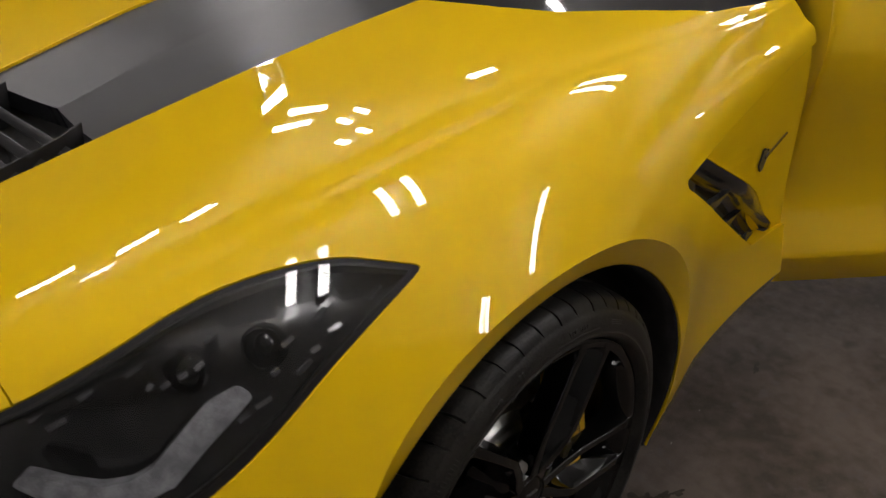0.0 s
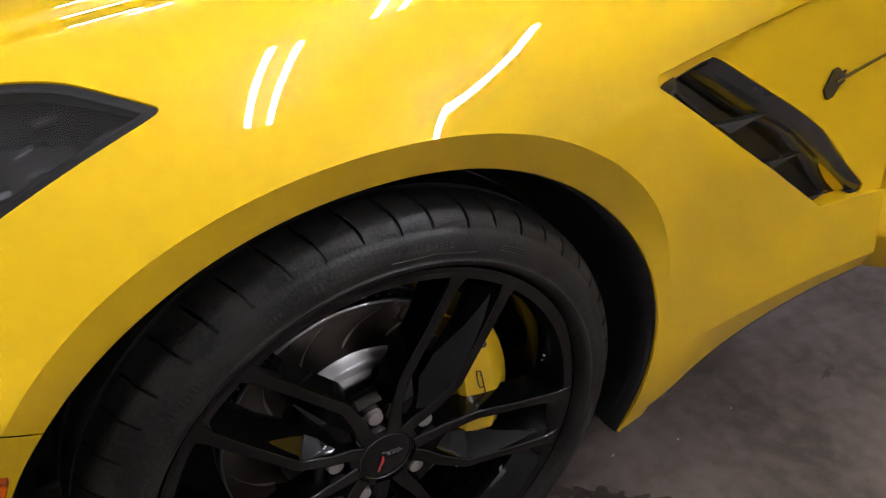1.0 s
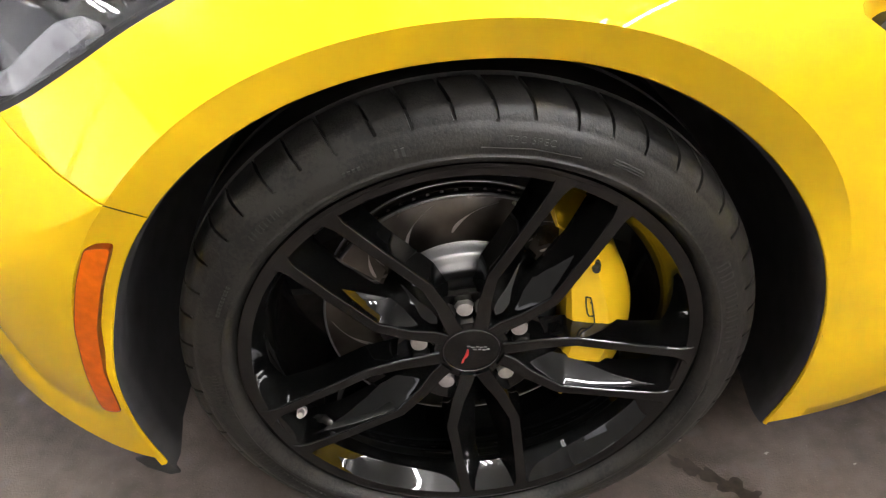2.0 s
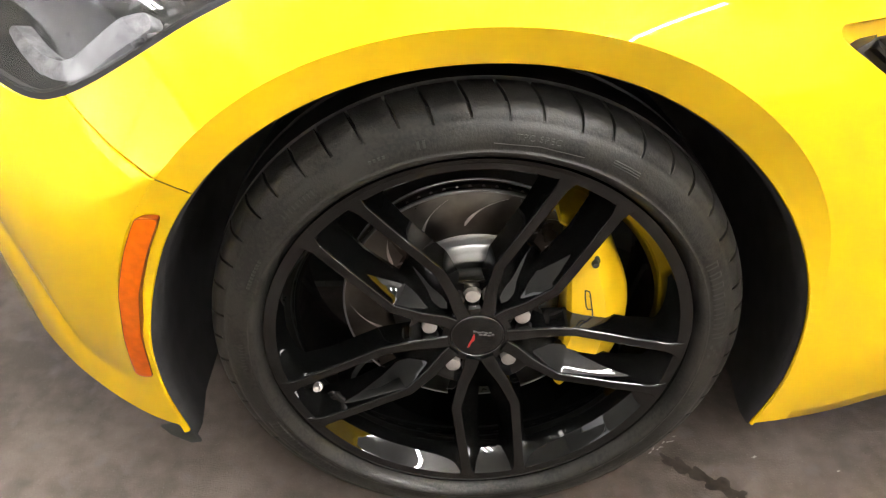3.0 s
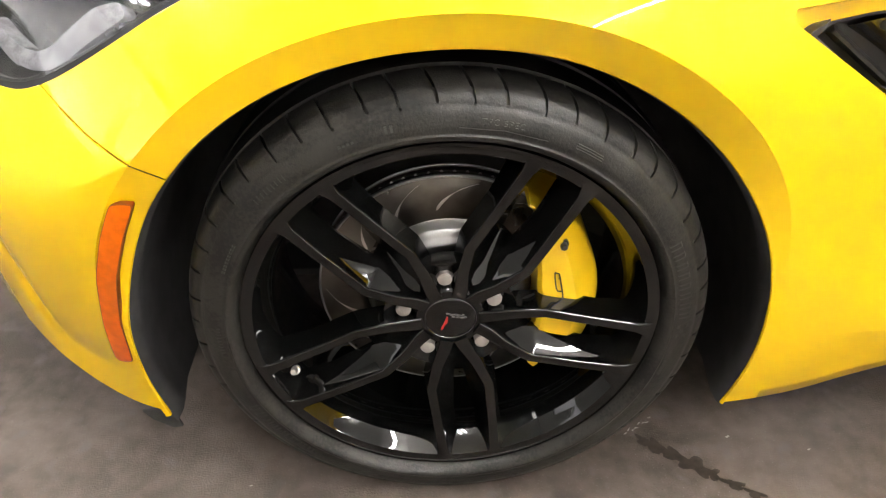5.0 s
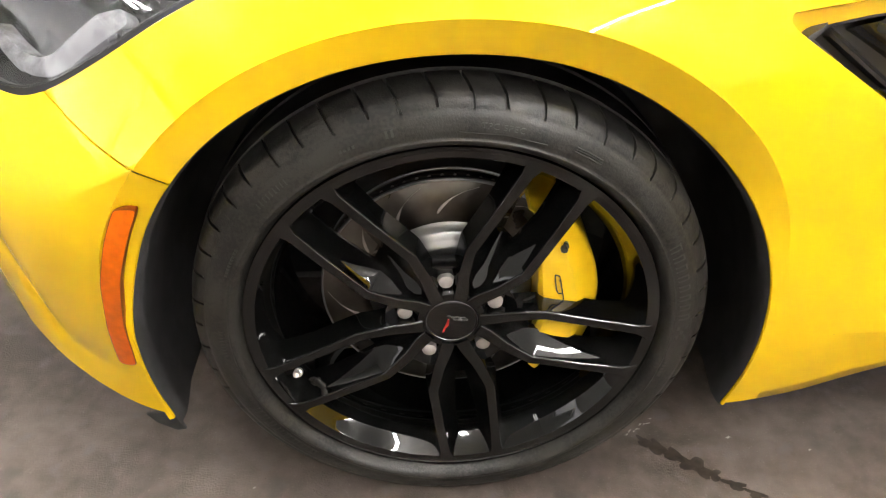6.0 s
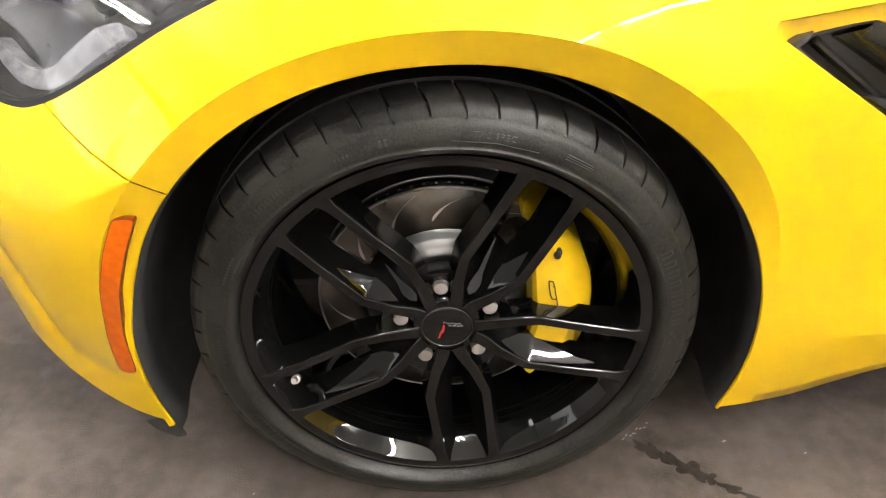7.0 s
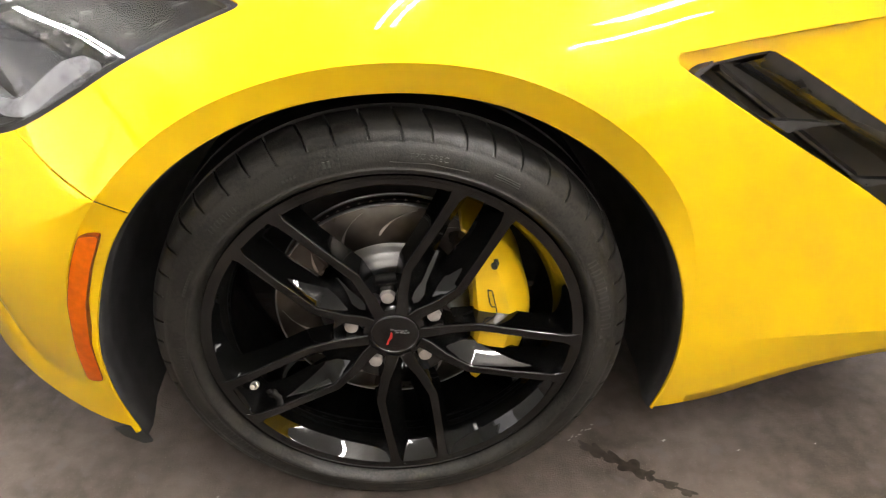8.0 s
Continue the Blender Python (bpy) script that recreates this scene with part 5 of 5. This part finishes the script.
tagged(part("ceiling", box_bm(-6.2, 9.2, -6.2, 9.2, H, H + 0.15), M["ceiling"]), "white workshop ceiling", "ceiling", kind="structure")


def tube_lamp(x, y, turn, length=1.2, apart=0.15):
    ob = empty("fluorescent_lamp", "white hanging workshop lamp with two bright fluorescent tubes", "ceiling lamp", "ceiling lamps")
    part("housing", box_bm(-length / 2, length / 2, -0.02, 0.02, -0.03, 0.01, 0.006), M["lamp_body"], ob)
    for e in (-length * 0.4, length * 0.4):
        part("cross_arm", box_bm(e - 0.01, e + 0.01, -apart / 2 - 0.01, apart / 2 + 0.01, -0.038, -0.031, 0.002), M["lamp_body"], ob)
        part("hanger_rod", box_bm(e - 0.004, e + 0.004, -0.004, 0.004, 0.01, H - LAMP_Z - 0.055, 0.001), M["lamp_body"], ob)
    for s in (-apart / 2, apart / 2):
        bm = bmesh.new()
        bmesh.ops.create_cone(bm, cap_ends=True, segments=16, radius1=0.025, radius2=0.025, depth=length * 0.97)
        bmesh.ops.rotate(bm, cent=(0, 0, 0), matrix=Matrix.Rotation(radians(90), 3, "Y"), verts=bm.verts)
        bmesh.ops.translate(bm, vec=(0, s, -0.055), verts=bm.verts)
        part("tube", bm, M["tube"], ob)
    ob.matrix_basis = pose(x, y, LAMP_Z + 0.055, 0, 0, turn)
    return ob


for x, y, turn, length, apart in ((-0.05, 0.04, 69, 1.27, 0.15), (0.84, 0.95, 71, 0.95, 0.15), (1.66, -1.40, 80, 1.4, 0.08), (0.53, -2.25, 70, 0.65, 0.08), (2.02, -3.00, 72, 1.0, 0.07),
                                  (2.43, 5.48, 142, 0.27, 0.25), (2.20, 4.70, 98, 0.53, 0.20), (2.17, 3.79, 75, 0.30, 0.16), (1.80, 3.22, 75, 0.30, 0.16),
                                  (-0.07, 4.82, -11, 0.53, 0.12), (0.48, 4.07, -18, 0.27, 0.12), (0.85, 3.83, 7, 0.25, 0.12), (0.09, 3.62, -45, 0.22, 0.12), (2.80, 2.85, -30, 0.25, 0.12),
                                  # the two lamps at x = -3.2 are added fill to brighten the bumper corner
                                  (5.1, -1.10, 154, 1.4, 0.15), (8.1, -3.0, 153, 0.7, 0.3), (-3.2, 0.3, 90, 1.25, 0.15), (-3.2, 2.0, 90, 1.25, 0.15), (2.42, 0.55, 117, 0.8, 0.15), (4.2, 0.35, 100, 1.25, 0.15)):
    tube_lamp(x, y, turn, length, apart)


# ---- stains on the floor ----
def stain(name, spots, label, mat="stain"):
    """A thin dried puddle made of overlapping uneven blots."""
    rng = random.Random(len(spots) * 7 + 1)
    bm = bmesh.new()
    for i, (x, y, a, b, turn) in enumerate(spots):
        rim = []
        for k in range(28):
            t = 2 * math.pi * k / 28
            w = 1 + 0.28 * math.sin(3 * t + i) + 0.17 * math.sin(5 * t + 2 * i) + rng.uniform(-0.12, 0.12)
            u, v = a * w * math.cos(t), b * w * math.sin(t)
            c, sn = math.cos(radians(turn)), math.sin(radians(turn))
            rim.append(bm.verts.new((x + u * c - v * sn, y + u * sn + v * c, 0.0006 + 0.0002 * i)))
        bm.faces.new(rim)
    bmesh.ops.recalc_face_normals(bm, faces=bm.faces)
    return tagged(part(name, bm, M[mat]), label, "stain" if mat == "stain" else "floor mark")


stain("floor_stain", [(0.310, 0.082, 0.013, 0.008, -40), (0.330, 0.066, 0.020, 0.011, -50), (0.352, 0.050, 0.024, 0.010, -40), (0.377, 0.030, 0.024, 0.014, -35), (0.398, 0.014, 0.013, 0.010, -35), (0.425, -0.006, 0.016, 0.008, -30), (0.45, -0.024, 0.014, 0.007, -30)],
      "dark dried fluid stain on the concrete floor")
stain("floor_stain", [(0.925, 0.030, 0.016, 0.006, 20), (0.945, 0.036, 0.008, 0.005, 0)], "small dark dried spot on the concrete floor")
stain("floor_stain", [(0.262, 0.125, 0.014, 0.010, 10), (0.285, 0.135, 0.010, 0.007, 40)], "small dark damp spot beside the tyre on the floor")
for x, y, size in ((0.445, 0.085, 0.0030), (0.565, 0.055, 0.0020), (0.70, 0.06, 0.0018), (-0.30, 0.02, 0.0018)):
    stain("paint_chip", [(x, y, size, size * 0.6, 20), (x + size, y + size * 0.4, size * 0.6, size * 0.4, -30)], "tiny pale paint chip on the concrete floor", "chip")
scratch = [(0.285 + 0.0065 * k, 0.098 + 0.0040 * k + 0.0035 * math.sin(k * 1.9), 0.0032 + 0.001 * math.sin(k * 2.3), 0.0011, 30 + 25 * math.sin(k * 1.7)) for k in range(8)]
stain("floor_scratch", scratch, "thin broken pale scratch on the concrete floor", "chip")
